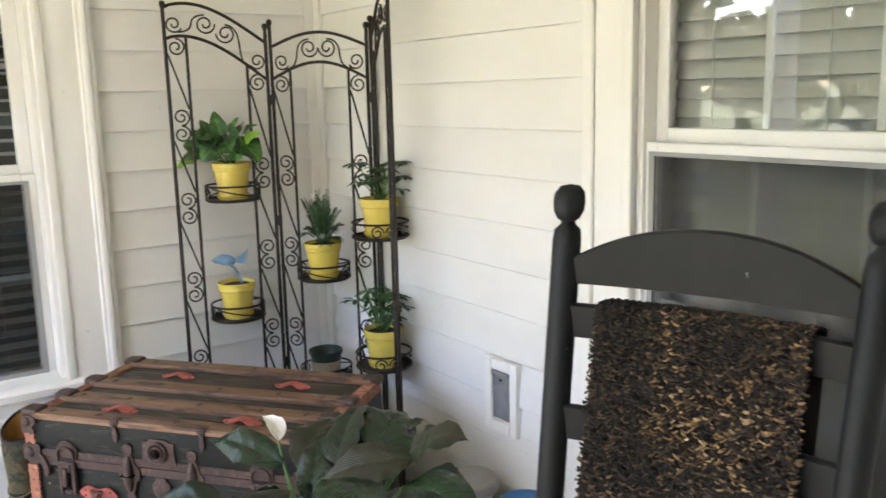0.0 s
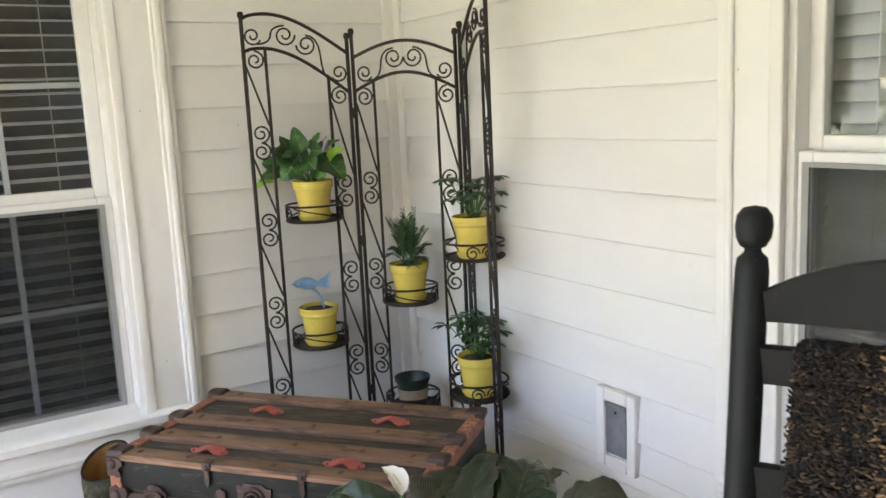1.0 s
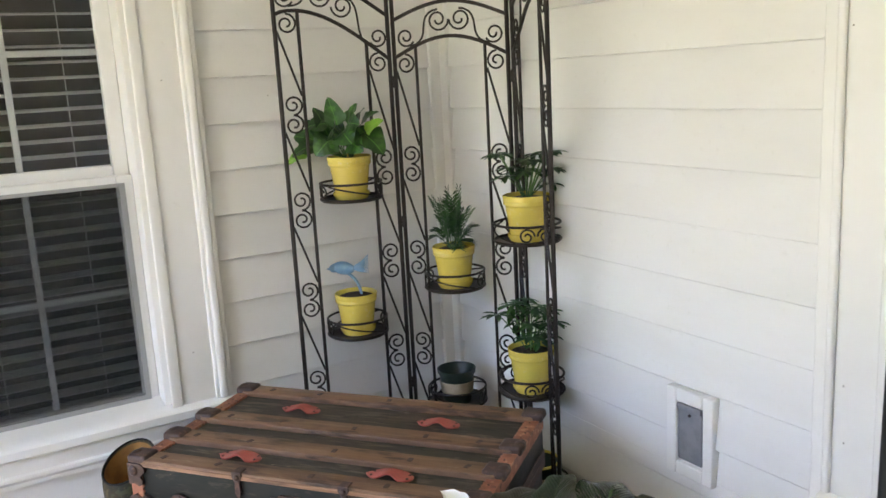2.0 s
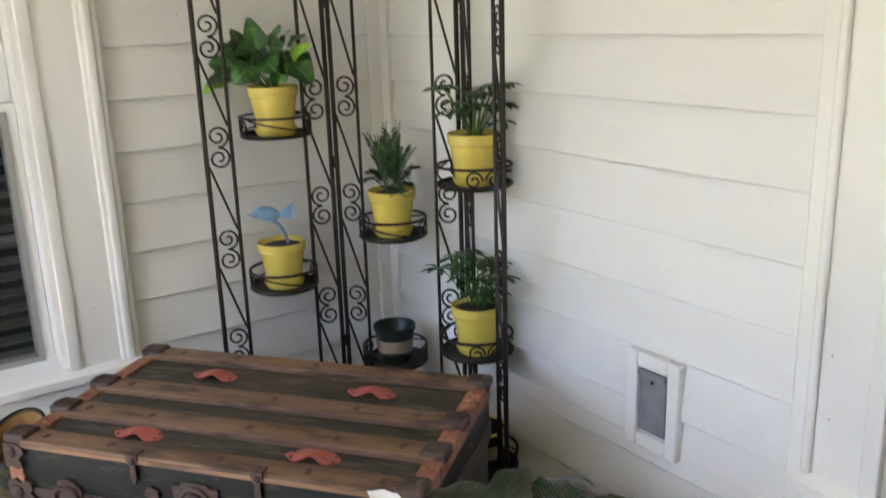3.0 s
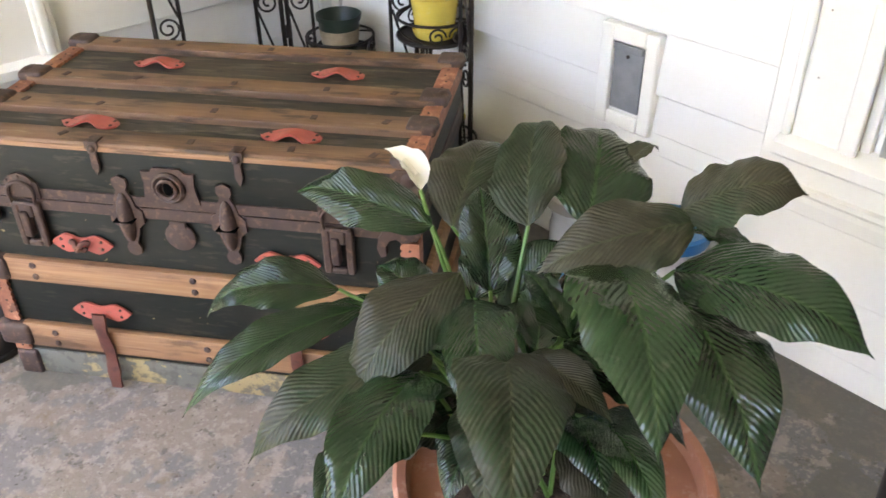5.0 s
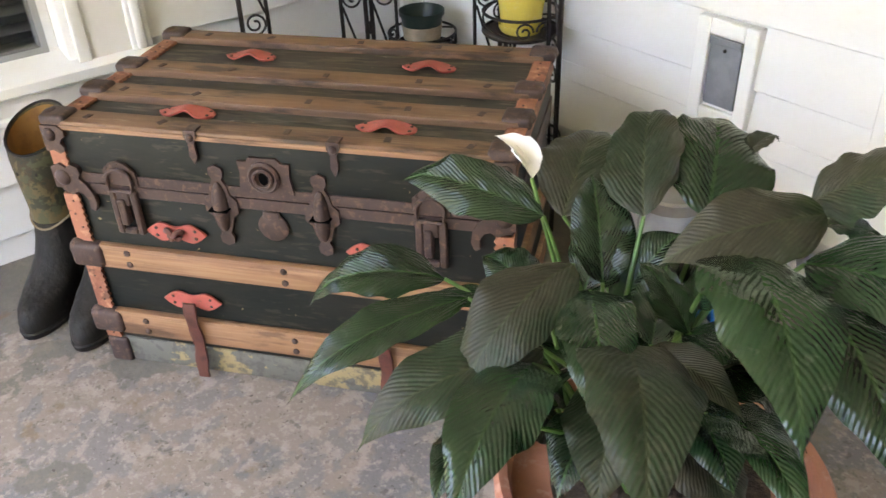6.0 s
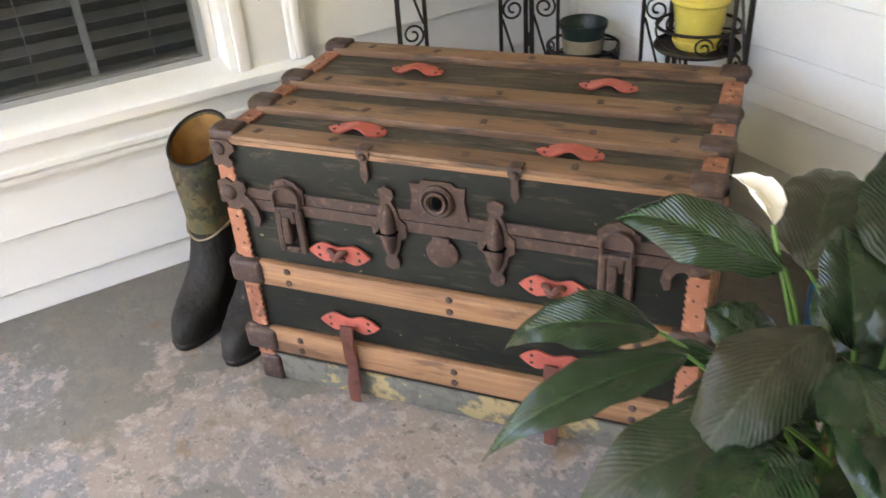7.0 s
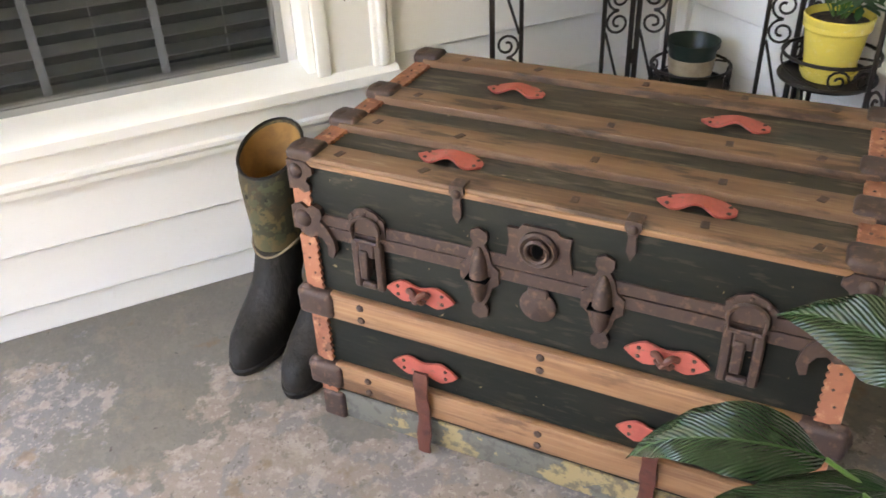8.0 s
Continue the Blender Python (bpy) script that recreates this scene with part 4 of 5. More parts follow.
# ---- pots and plants on the rack ----
def leaf_mat(name, base, dark, light, rough, **kw):
    """Leaf surface: pale midrib and slanting side veins from the blade's own coordinates."""
    m = mat(name, base, rough, spec=kw.get("spec", 0.4), vary=kw.get("vary", ()), rand=kw.get("rand", 0.0))
    nt = m.node_tree
    bsdf = nt.nodes["Principled BSDF"]
    src = bsdf.inputs["Base Color"].links[0].from_socket
    uv = nt.nodes.new("ShaderNodeUVMap")
    sep = nt.nodes.new("ShaderNodeSeparateXYZ")
    nt.links.new(uv.outputs[0], sep.inputs[0])

    def op(kind, a, b=None):
        n = nt.nodes.new("ShaderNodeMath")
        n.operation = kind
        for k, v in enumerate((a, b)):
            if v is None:
                continue
            if isinstance(v, (int, float)):
                n.inputs[k].default_value = v
            else:
                nt.links.new(v, n.inputs[k])
        return n.outputs[0]

    side = op("ABSOLUTE", op("SUBTRACT", sep.outputs[0], 0.5))
    wob = nt.nodes.new("ShaderNodeTexNoise")
    wob.inputs["Scale"].default_value = 5.0
    nt.links.new(uv.outputs[0], wob.inputs["Vector"])
    run = op("ADD", op("SUBTRACT", sep.outputs[1], op("MULTIPLY", side, 0.85)), op("MULTIPLY", wob.outputs[0], 0.05))
    vein = op("SINE", op("MULTIPLY", run, kw.get("veins", 85.0)))
    vein = op("MULTIPLY", op("ADD", vein, 1.0), 0.5)
    rib = op("LESS_THAN", side, 0.018)
    mx = nt.nodes.new("ShaderNodeMix")
    mx.data_type = "RGBA"
    nt.links.new(op("MULTIPLY", op("POWER", vein, 3.0), kw.get("vein_amount", 0.5)), mx.inputs["Factor"])
    nt.links.new(src, mx.inputs["A"])
    mx.inputs["B"].default_value = (*dark, 1)
    mr = nt.nodes.new("ShaderNodeMix")
    mr.data_type = "RGBA"
    nt.links.new(op("MULTIPLY", rib, 0.7), mr.inputs["Factor"])
    nt.links.new(mx.outputs["Result"], mr.inputs["A"])
    mr.inputs["B"].default_value = (*light, 1)
    nt.links.new(mr.outputs["Result"], bsdf.inputs["Base Color"])
    b = nt.nodes.new("ShaderNodeBump")
    b.inputs["Strength"].default_value, b.inputs["Distance"].default_value = kw.get("bump", 0.5), 0.003
    puck = nt.nodes.new("ShaderNodeTexNoise")
    puck.inputs["Scale"].default_value, puck.inputs["Detail"].default_value = 9.0, 3.0
    nt.links.new(uv.outputs[0], puck.inputs["Vector"])
    nt.links.new(op("ADD", vein, op("MULTIPLY", puck.outputs[0], kw.get("pucker", 0.0))), b.inputs["Height"])
    nt.links.new(b.outputs[0], bsdf.inputs["Normal"])
    return m


LILY = leaf_mat("peace_lily_leaf", (0.0068, 0.0205, 0.0080), (0.0095, 0.028, 0.0105), (0.026, 0.058, 0.020), 0.20, vary=[(7, (0.012, 0.034, 0.011), 0.4, 0.7, ONE, 0.8), (22, (0.022, 0.031, 0.017), 0.55, 0.75, ONE, 0.55), (70, (0.045, 0.06, 0.04), 0.66, 0.78, ONE, 0.4)], rand=0.3, bump=0.30, veins=140, vein_amount=0.6, pucker=2.2, spec=0.36)
DUSTY = leaf_mat("dusty_peace_lily_leaf", (0.033, 0.031, 0.019), (0.022, 0.023, 0.014), (0.042, 0.048, 0.024), 0.42, vary=[(6, (0.011, 0.027, 0.010), 0.44, 0.60, ONE, 0.9), (60, (0.06, 0.058, 0.04), 0.55, 0.75, ONE, 0.5)], rand=0.25, bump=0.28, veins=140, vein_amount=0.6, pucker=2.2, spec=0.25)
POTHOS = leaf_mat("pothos_leaf", (0.019, 0.070, 0.013), (0.014, 0.052, 0.011), (0.10, 0.25, 0.05), 0.32, vary=[(30, (0.08, 0.22, 0.03), 0.5, 0.75, ONE, 0.7)], rand=0.35, veins=26, vein_amount=0.25, bump=0.15)
LIME = leaf_mat("young_pothos_leaf", (0.22, 0.42, 0.05), (0.15, 0.33, 0.04), (0.35, 0.5, 0.12), 0.35, rand=0.2, veins=26, vein_amount=0.2, bump=0.1)
FERN = mat("palm_leaflet", (0.018, 0.060, 0.016), 0.42, vary=[(20, (0.05, 0.14, 0.03), 0.45, 0.7, ONE, 0.7)], rand=0.3)
STALK = mat("green_stalk", (0.055, 0.125, 0.026), 0.45, vary=[(30, (0.10, 0.18, 0.045), 0.45, 0.7, ONE, 0.6)], rand=0.2)


def blade(base, tip, width, rise, fold=0.25, nx=6, ny=14, kind="lance", ripple=0.05, roll=0.0, seed=0, droop=0.0, cup=0.0):
    """A leaf blade from base to tip, bowed by rise and drooping at its end, folded along its midrib, with waved margins."""
    B, T = Vector(base), Vector(tip)
    L = (T - B).length
    up = Vector((0, 0, 1))
    d = (T - B).normalized()
    side = d.cross(up)
    side = side.normalized() if side.length > 0.15 else Vector((1, 0.2, 0)).normalized()
    side = Matrix.Rotation(radians(roll), 3, d) @ side
    ctrl = (B + T) / 2 + side.cross(d) * rise * L * 2
    bm = bmesh.new()
    uvl = bm.loops.layers.uv.new("uv")
    rng = random.Random(seed)
    ph, ph2 = rng.uniform(0, 6), rng.uniform(0, 6)
    ph3, ph4, bias = rng.uniform(0, 6), rng.uniform(0, 6), rng.uniform(-0.10, 0.10)
    grid, uvs = [], []
    for j in range(ny + 1):
        v = j / ny
        p = B * (1 - v) ** 2 + ctrl * 2 * v * (1 - v) + T * v * v
        p = p + Vector((0, 0, -droop * L * max(0.0, v - 0.7) ** 2 * 6))
        tan = ((ctrl - B) * (1 - v) + (T - ctrl) * v).normalized()
        nrm = side.cross(tan).normalized()
        if kind == "lance":
            q = min(1.0, v / 0.97)
            w = math.sin(math.pi * q ** 0.80) ** 0.78 if q < 1 else 0.0
            w = max(w, 0.10 * (1 - v) / 0.07 * 0.9 if v > 0.9 else 0.0, 0.05 if v < 0.04 else 0.0)
        else:
            w = (1 - v) ** 0.62 * min(1.0, (v + 0.03) * 5) ** 0.5 * 1.08
        row, ur = [], []
        for i in range(nx + 1):
            s = -1 + 2 * i / nx
            lift = fold * abs(s) * w * width / 2 - cup * s * s * w * width / 2 + ripple * width * math.sin(v * 9 + ph + s * 1.5) * abs(s) ** 2 * w + 0.02 * width * math.sin(v * 23 + ph2) * abs(s) ** 3
            ws = w
            if kind == "lance":
                ws = w * (1 + (0.07 * math.sin(v * 13 + ph3) + 0.045 * math.sin(v * 31 + ph4) + bias) * (1 if s > 0 else -1) * (1 - v))
                lift += 0.030 * width * math.sin(v * 34 + ph4 + 2.2 * s) * abs(s) ** 3 * w + 0.018 * width * math.sin(v * 40 - 9 * abs(s) + ph) * (1 - s * s) * w
            row.append(bm.verts.new(p + side * s * ws * width / 2 + nrm * lift))
            ur.append((0.5 + s * 0.5 * max(w, 0.05), v))
        grid.append(row)
        uvs.append(ur)
    for j in range(ny):
        for i in range(nx):
            f = bm.faces.new((grid[j][i], grid[j][i + 1], grid[j + 1][i + 1], grid[j + 1][i]))
            for lp, c in zip(f.loops, (uvs[j][i], uvs[j][i + 1], uvs[j + 1][i + 1], uvs[j + 1][i])):
                lp[uvl].uv = c
    bmesh.ops.recalc_face_normals(bm, faces=bm.faces)
    return bm


def bend(a, b, lift, n=8):
    A, Bv = Vector(a), Vector(b)
    c = (A + Bv) / 2 + Vector(lift)
    return [A * (1 - s) ** 2 + c * 2 * s * (1 - s) + Bv * s * s for s in [k / n for k in range(n + 1)]]


pot_me = smooth_mesh(mesh_of("pot", revolve([(0.042, 0.004), (0.0485, 0.006), (0.050, 0.022), (0.0602, 0.098), (0.0608, 0.100), (0.0635, 0.103), (0.0655, 0.105), (0.0662, 0.113), (0.0655, 0.115), (0.0662, 0.117), (0.0675, 0.124), (0.0675, 0.129), (0.065, 0.131), (0.062, 0.128), (0.059, 0.116), (0.0, 0.1155)], 40)), 35)
saucer_me = smooth_mesh(mesh_of("saucer", revolve([(0.0, 0.0), (0.049, 0.0), (0.056, 0.012), (0.0567, 0.020), (0.0545, 0.0215), (0.0525, 0.017), (0.0495, 0.010), (0.0, 0.0095)], 40)), 35)
soil_me = smooth_mesh(mesh_of("soil", revolve([(0.0595, 0.116), (0.045, 0.122), (0.02, 0.125), (0.0, 0.124)], 24)))


def yellow_pot(key, label, group="yellow pots on the rack"):
    x, y, z = TRAYS[key]
    pot = thing("potted_plant", pose(x, y, z + 0.0015), label, "potted plant", group)
    p = part("pot", pot_me, YELLOW, pot, "glossy yellow glazed pot")
    part("saucer", saucer_me, YELLOW, pot)
    part("soil", soil_me, SOIL, pot)
    return pot


pothos = yellow_pot("pothos", "glossy green pothos in a yellow glazed pot on the rack")
# each leaf: where its blade begins and ends over the soil (right, towards the porch, up), width, whether young
for k, (b, t, w, young) in enumerate((
        ((-0.020, 0.01, 0.115), (-0.045, 0.0, 0.205), 0.058, 0), ((0.000, -0.02, 0.105), (0.030, -0.01, 0.180), 0.070, 0), ((0.030, -0.02, 0.110), (0.085, -0.01, 0.150), 0.055, 0),
        ((-0.045, 0.02, 0.085), (-0.075, 0.03, 0.175), 0.060, 0), ((-0.060, 0.0, 0.060), (-0.110, 0.02, 0.135), 0.065, 0), ((-0.030, 0.04, 0.070), (-0.060, 0.07, 0.020), 0.080, 0),
        ((0.005, 0.04, 0.095), (0.045, 0.08, 0.055), 0.088, 0), ((-0.020, 0.03, 0.110), (-0.010, 0.07, 0.060), 0.080, 0), ((0.055, 0.02, 0.080), (0.105, 0.03, 0.015), 0.085, 0),
        ((0.055, 0.01, 0.090), (0.100, 0.0, 0.125), 0.044, 1), ((-0.080, 0.02, 0.050), (-0.135, 0.05, 0.015), 0.075, 0), ((-0.085, 0.0, 0.065), (-0.145, 0.01, 0.080), 0.065, 0),
        ((-0.150, 0.02, 0.030), (-0.222, 0.03, 0.012), 0.038, 1), ((0.020, 0.03, 0.060), (0.065, 0.06, 0.030), 0.070, 0), ((0.030, 0.0, 0.120), (0.060, 0.02, 0.165), 0.060, 0),
        ((-0.100, 0.03, 0.030), (-0.150, 0.05, -0.010), 0.045, 1), ((-0.010, -0.04, 0.060), (0.030, -0.09, 0.090), 0.070, 0), ((-0.030, -0.04, 0.070), (-0.090, -0.08, 0.090), 0.070, 0),
        ((-0.040, 0.03, 0.120), (-0.090, 0.05, 0.110), 0.065, 0), ((0.020, 0.04, 0.120), (0.060, 0.06, 0.115), 0.062, 0))):
    b, t = Vector((b[0] * 1.25, -b[1], 0.12 + b[2] * 0.92)), Vector((t[0] * 1.25, -t[1], 0.12 + t[2] * 0.92))
    stem = part("stem", tube(bmesh.new(), bend((0.012 * math.sin(k), 0.012 * math.cos(k), 0.12), b, (0, 0, 0.02), 6), 0.0018, 5), STALK, pothos)
    part("leaf", blade(b, t, w * 1.25, 0.10, 0.16, 8, 12, "heart", 0.05, (48 if t.x > b.x else -48) + 16 * math.sin(k * 2.1), k), LIME if young else POTHOS, stem)

palm = yellow_pot("palm", "small feathery parlour palm in a yellow glazed pot")
rng = random.Random(8)
for k in range(36):
    a = rng.uniform(0, 2 * math.pi)
    out = rng.uniform(0.006, 0.085)
    hi = rng.uniform(0.05, 0.205) - out * 0.8
    pts = bend((0.015 * math.cos(a), 0.015 * math.sin(a), 0.12), (out * math.cos(a), out * math.sin(a), 0.122 + hi), (0, 0, 0.03), 10)
    fr = part("frond", tube(bmesh.new(), pts, 0.0014, 4, r1=0.0007), FERN, palm)
    bm = bmesh.new()
    for j in range(3, 11):
        p = pts[j]
        tan = (pts[j] - pts[j - 1]).normalized()
        sd = tan.cross(Vector((math.cos(a), math.sin(a), 0.3))).normalized()
        for s in (-1, 1):
            ln = 0.040 * (1 - 0.35 * abs(j - 7) / 4)
            e = p + (sd * s * 0.8 + tan * 0.75 + Vector((0, 0, -0.1))) * ln
            m = (p + e) / 2 + Vector((0, 0, 0.003))
            wv = tan * 0.0042
            q = [bm.verts.new(c) for c in (p, m - wv, e, m + wv)]
            bm.faces.new(q)
    part("frond_blade", bm, FERN, fr)


def umbrella_plant(key, label, seed, size):
    pl = yellow_pot(key, label)
    rng = random.Random(seed)
    for k in range(20):
        a = rng.uniform(0, 2 * math.pi)
        out, hi = rng.uniform(0.02, 0.085) * size, rng.uniform(0.02, 0.105) * size
        c = Vector((out * math.cos(a), out * math.sin(a), 0.13 + hi))
        st = part("stem", tube(bmesh.new(), bend((0.01 * math.cos(a), 0.01 * math.sin(a), 0.12), c, (0, 0, 0.015), 5), 0.0016, 5), STALK, pl)
        bm = bmesh.new()
        n = 7
        for j in range(n):
            b = 2 * math.pi * j / n + k
            d = Vector((math.cos(b), math.sin(b), -0.35 + 0.4 * rng.random()))
            d += Vector((math.cos(a), math.sin(a), 0)) * 0.25
            d.normalize()
            sd = d.cross(Vector((0, 0, 1))).normalized()
            ln = 0.044 * size * rng.uniform(0.8, 1.1)
            q = [bm.verts.new(c + d * ln * f + sd * wv + Vector((0, 0, zz))) for f, wv, zz in ((0.05, 0, 0), (0.45, -0.0085, 0.002), (0.8, -0.0065, -0.001), (1.0, 0, -0.006), (0.8, 0.0065, -0.001), (0.45, 0.0085, 0.002))]
            mid = bm.verts.new(c + d * ln * 0.5 + Vector((0, 0, -0.001)))
            for i in range(6):
                bm.faces.new((q[i], q[(i + 1) % 6], mid))
        part("leaf", bm, FERN, st)
    return pl


umbrella_plant("umbrella", "bushy dark green plant in a yellow glazed pot on the rack", 3, 1.2)
umbrella_plant("umbrella_low", "leafy green plant in a yellow glazed pot on a low tray", 11, 1.2)

# the pot with the blue bird
birdpot = thing("flower_pot", pose(TRAYS["bird"][0], TRAYS["bird"][1], TRAYS["bird"][2] + 0.0015), "yellow glazed pot filled with bare soil", "pot", "yellow pots on the rack")
part("pot", pot_me, YELLOW, birdpot)
part("saucer", saucer_me, YELLOW, birdpot)
part("soil", soil_me, SOIL, birdpot)
BLUE = mat("powder_blue_paint", (0.16, 0.30, 0.46), 0.5, vary=[(40, (0.26, 0.40, 0.52), 0.45, 0.7, ONE, 0.7)], bump=(90, 0.3, ONE))
bird = thing("bird_ornament", pose(TRAYS["bird"][0] + 0.005, TRAYS["bird"][1], TRAYS["bird"][2] + 0.124, 0, 0, 25) @ Matrix.Scale(1.05, 4), "powder blue bird ornament on stalks stuck in a pot", "ornament")
bm = bmesh.new()
bmesh.ops.create_uvsphere(bm, u_segments=16, v_segments=10, radius=1, matrix=pose(-0.035, 0, 0.085, 0, 12, 0) @ Matrix.Diagonal((0.034, 0.018, 0.020, 1)))
bmesh.ops.create_uvsphere(bm, u_segments=12, v_segments=8, radius=1, matrix=pose(-0.062, 0, 0.086) @ Matrix.Diagonal((0.016, 0.013, 0.013, 1)))
part("body", bm, BLUE, bird)
part("beak", revolve([(0.004, 0), (0.0, 0.012)], 8, m=pose(-0.076, 0, 0.085, 0, -95, 0)), BLUE, bird)
bm = bmesh.new()
for k in range(11):
    f = -1 + 0.2 * k
    tube(bm, bend((-0.012, 0, 0.084), (0.040, 0.02 * f, 0.094 + 0.022 * f), (0, 0, -0.008), 6), 0.0035, 5, r1=0.0012)
part("tail", bm, BLUE, bird)
for s in (-1, 1):
    part("stalk", tube(bmesh.new(), bend((0.014, s * 0.004, -0.004), (-0.028, s * 0.006, 0.072), (0.016, 0, 0.014), 8), 0.0042, 6), BLUE, bird)

# the black nursery pot
NURSERY = mat("dark_plastic_pot", (0.014, 0.026, 0.018), 0.4, vary=[(30, (0.03, 0.035, 0.028), 0.5, 0.7, ONE, 0.6)])
BANDM = mat("tan_paper_band", (0.22, 0.17, 0.11), 0.7, vary=[(30, (0.15, 0.11, 0.07), 0.45, 0.7, ONE, 0.7)])
TANBAND = mat("tan_pot_band", (0.38, 0.30, 0.20), 0.6, vary=[(30, (0.28, 0.21, 0.13), 0.45, 0.7, ONE, 0.7)])
npot = thing("nursery_pot", pose(TRAYS["nursery"][0], TRAYS["nursery"][1], TRAYS["nursery"][2] + 0.0015), "dark green plastic nursery pot with a tan band", "pot")
part("pot", revolve([(0.0, 0.0), (0.046, 0.0), (0.058, 0.098), (0.0625, 0.099), (0.0635, 0.112), (0.061, 0.113), (0.059, 0.10), (0.055, 0.095), (0.047, 0.01), (0.0, 0.009)], 32), NURSERY, npot)
part("band", revolve([(0.0495, 0.036), (0.0545, 0.074), (0.0568, 0.074), (0.0522, 0.036)], 32), TANBAND, npot)
part("soil", revolve([(0.0515, 0.06), (0.03, 0.066), (0.0, 0.067)], 20), SOIL, npot)


gpot = copy_thing(npot, pose(TRAYS["low"][0], TRAYS["low"][1], TRAYS["low"][2] + 0.0015))
gpot["label"] = "dark green plastic pot with a yellow rim on the lowest tray"
part("rim", tube(bmesh.new(), [(0.0625 * math.cos(2 * math.pi * k / 28), 0.0625 * math.sin(2 * math.pi * k / 28), 0.112) for k in range(28)], 0.004, 6, closed=True), YELLOW, gpot, "yellow rim")

# ---- the peace lily in a terracotta pot ----
TERRA = mat("terracotta", (0.40, 0.17, 0.10), 0.7, vary=[(8, (0.30, 0.12, 0.075), 0.42, 0.7, ONE, 0.7), (40, (0.5, 0.3, 0.22), 0.6, 0.75, ONE, 0.5)], bump=(70, 0.2, ONE))
LX, LY = -0.482, 1.375
lily = thing("peace_lily", pose(LX, LY, 0), "large peace lily with dusty dark leaves in a terracotta pot", "potted plant")
pot = part("pot", revolve([(0.0, 0.0), (0.135, 0.0), (0.145, 0.01), (0.188, 0.245), (0.205, 0.25), (0.215, 0.262), (0.218, 0.318), (0.212, 0.328), (0.200, 0.326), (0.194, 0.30), (0.0, 0.296)], 48), TERRA, lily, "terracotta pot with a thick rim")
part("soil", revolve([(0.1945, 0.292), (0.12, 0.302), (0.05, 0.306), (0.0, 0.304)], 32), SOIL, lily)
LEAVES = [0]


def lily_leaf(base, tip, width, rise=0.10, dusty=False, fold=0.22, roll=0.0, droop=0.0):
    """A stalk from the crown and a broad pointed blade; places in the room."""
    k = LEAVES[0] = LEAVES[0] + 1
    o = Vector((LX, LY, 0))
    b, t = Vector(base) - o, Vector(tip) - o
    rng = random.Random(k)
    root = Vector((-0.06 + rng.uniform(-0.05, 0.06), 0.02 + rng.uniform(-0.05, 0.05), 0.30))
    st = part("stalk", tube(bmesh.new(), bend(root, b, ((b.x - root.x) * -0.18, (b.y - root.y) * -0.18, 0.05), 8), 0.0036, 6, r1=0.0026), STALK, lily)
    part("leaf", blade(b, t, width, rise, fold + 0.25, 10, 28, "lance", 0.06 + 0.05 * rng.random(), roll + rng.uniform(-8, 8), k, droop + 0.12, 0.42), DUSTY if dusty else LILY, st)


lily_leaf((-0.658, 1.460, 0.643), (-0.849, 1.500, 0.668), 0.079, 0.10, False, 0.12, -30, 0.05)
lily_leaf((-0.635, 1.470, 0.639), (-0.611, 1.660, 0.676), 0.111, 0.10, True, 0.15, 10, 0.00)
lily_leaf((-0.579, 1.420, 0.581), (-0.608, 1.520, 0.682), 0.073, 0.07, False, 0.30, 0, 0.00)
lily_leaf((-0.539, 1.460, 0.655), (-0.540, 1.640, 0.727), 0.100, 0.10, True, 0.25, -15, 0.06)
lily_leaf((-0.467, 1.470, 0.656), (-0.462, 1.640, 0.722), 0.136, 0.10, False, 0.15, 5, 0.08)
lily_leaf((-0.427, 1.560, 0.689), (-0.383, 1.600, 0.711), 0.033, 0.15, True, 0.30, 0, 0.30)
lily_leaf((-0.368, 1.420, 0.715), (-0.245, 1.400, 0.775), 0.098, 0.12, True, 0.12, 30, 0.10)
lily_leaf((-0.355, 1.400, 0.714), (-0.521, 1.340, 0.679), 0.090, 0.10, True, 0.20, -35, 0.00)
lily_leaf((-0.369, 1.380, 0.662), (-0.182, 1.270, 0.672), 0.110, 0.12, False, 0.12, 18, 0.05)
lily_leaf((-0.445, 1.370, 0.679), (-0.392, 1.120, 0.651), 0.128, 0.14, False, 0.10, 0, 0.05)
lily_leaf((-0.365, 1.360, 0.646), (-0.289, 1.160, 0.588), 0.116, 0.12, False, 0.15, 8, 0.05)
lily_leaf((-0.553, 1.300, 0.585), (-0.514, 1.040, 0.620), 0.120, 0.16, True, 0.12, 0, 0.05)
lily_leaf((-0.589, 1.330, 0.597), (-0.560, 1.190, 0.576), 0.075, 0.18, False, 0.12, 0, 0.05)
lily_leaf((-0.644, 1.300, 0.543), (-0.692, 1.080, 0.536), 0.100, 0.14, False, 0.20, -8, 0.05)
lily_leaf((-0.638, 1.340, 0.533), (-0.829, 1.200, 0.497), 0.100, 0.14, True, 0.12, -15, 0.12)
lily_leaf((-0.615, 1.400, 0.617), (-0.725, 1.260, 0.513), 0.098, 0.20, True, 0.14, -12, 0.15)
lily_leaf((-0.778, 1.430, 0.553), (-0.955, 1.400, 0.528), 0.070, 0.22, False, 0.20, -25, 0.10)
lily_leaf((-0.743, 1.410, 0.542), (-0.942, 1.270, 0.475), 0.063, 0.14, False, 0.25, -18, 0.05)
lily_leaf((-0.624, 1.400, 0.542), (-0.728, 1.430, 0.528), 0.055, 0.12, False, 0.15, -10, 0.00)
lily_leaf((-0.706, 1.440, 0.528), (-0.861, 1.380, 0.490), 0.045, 0.14, False, 0.20, -15, 0.05)
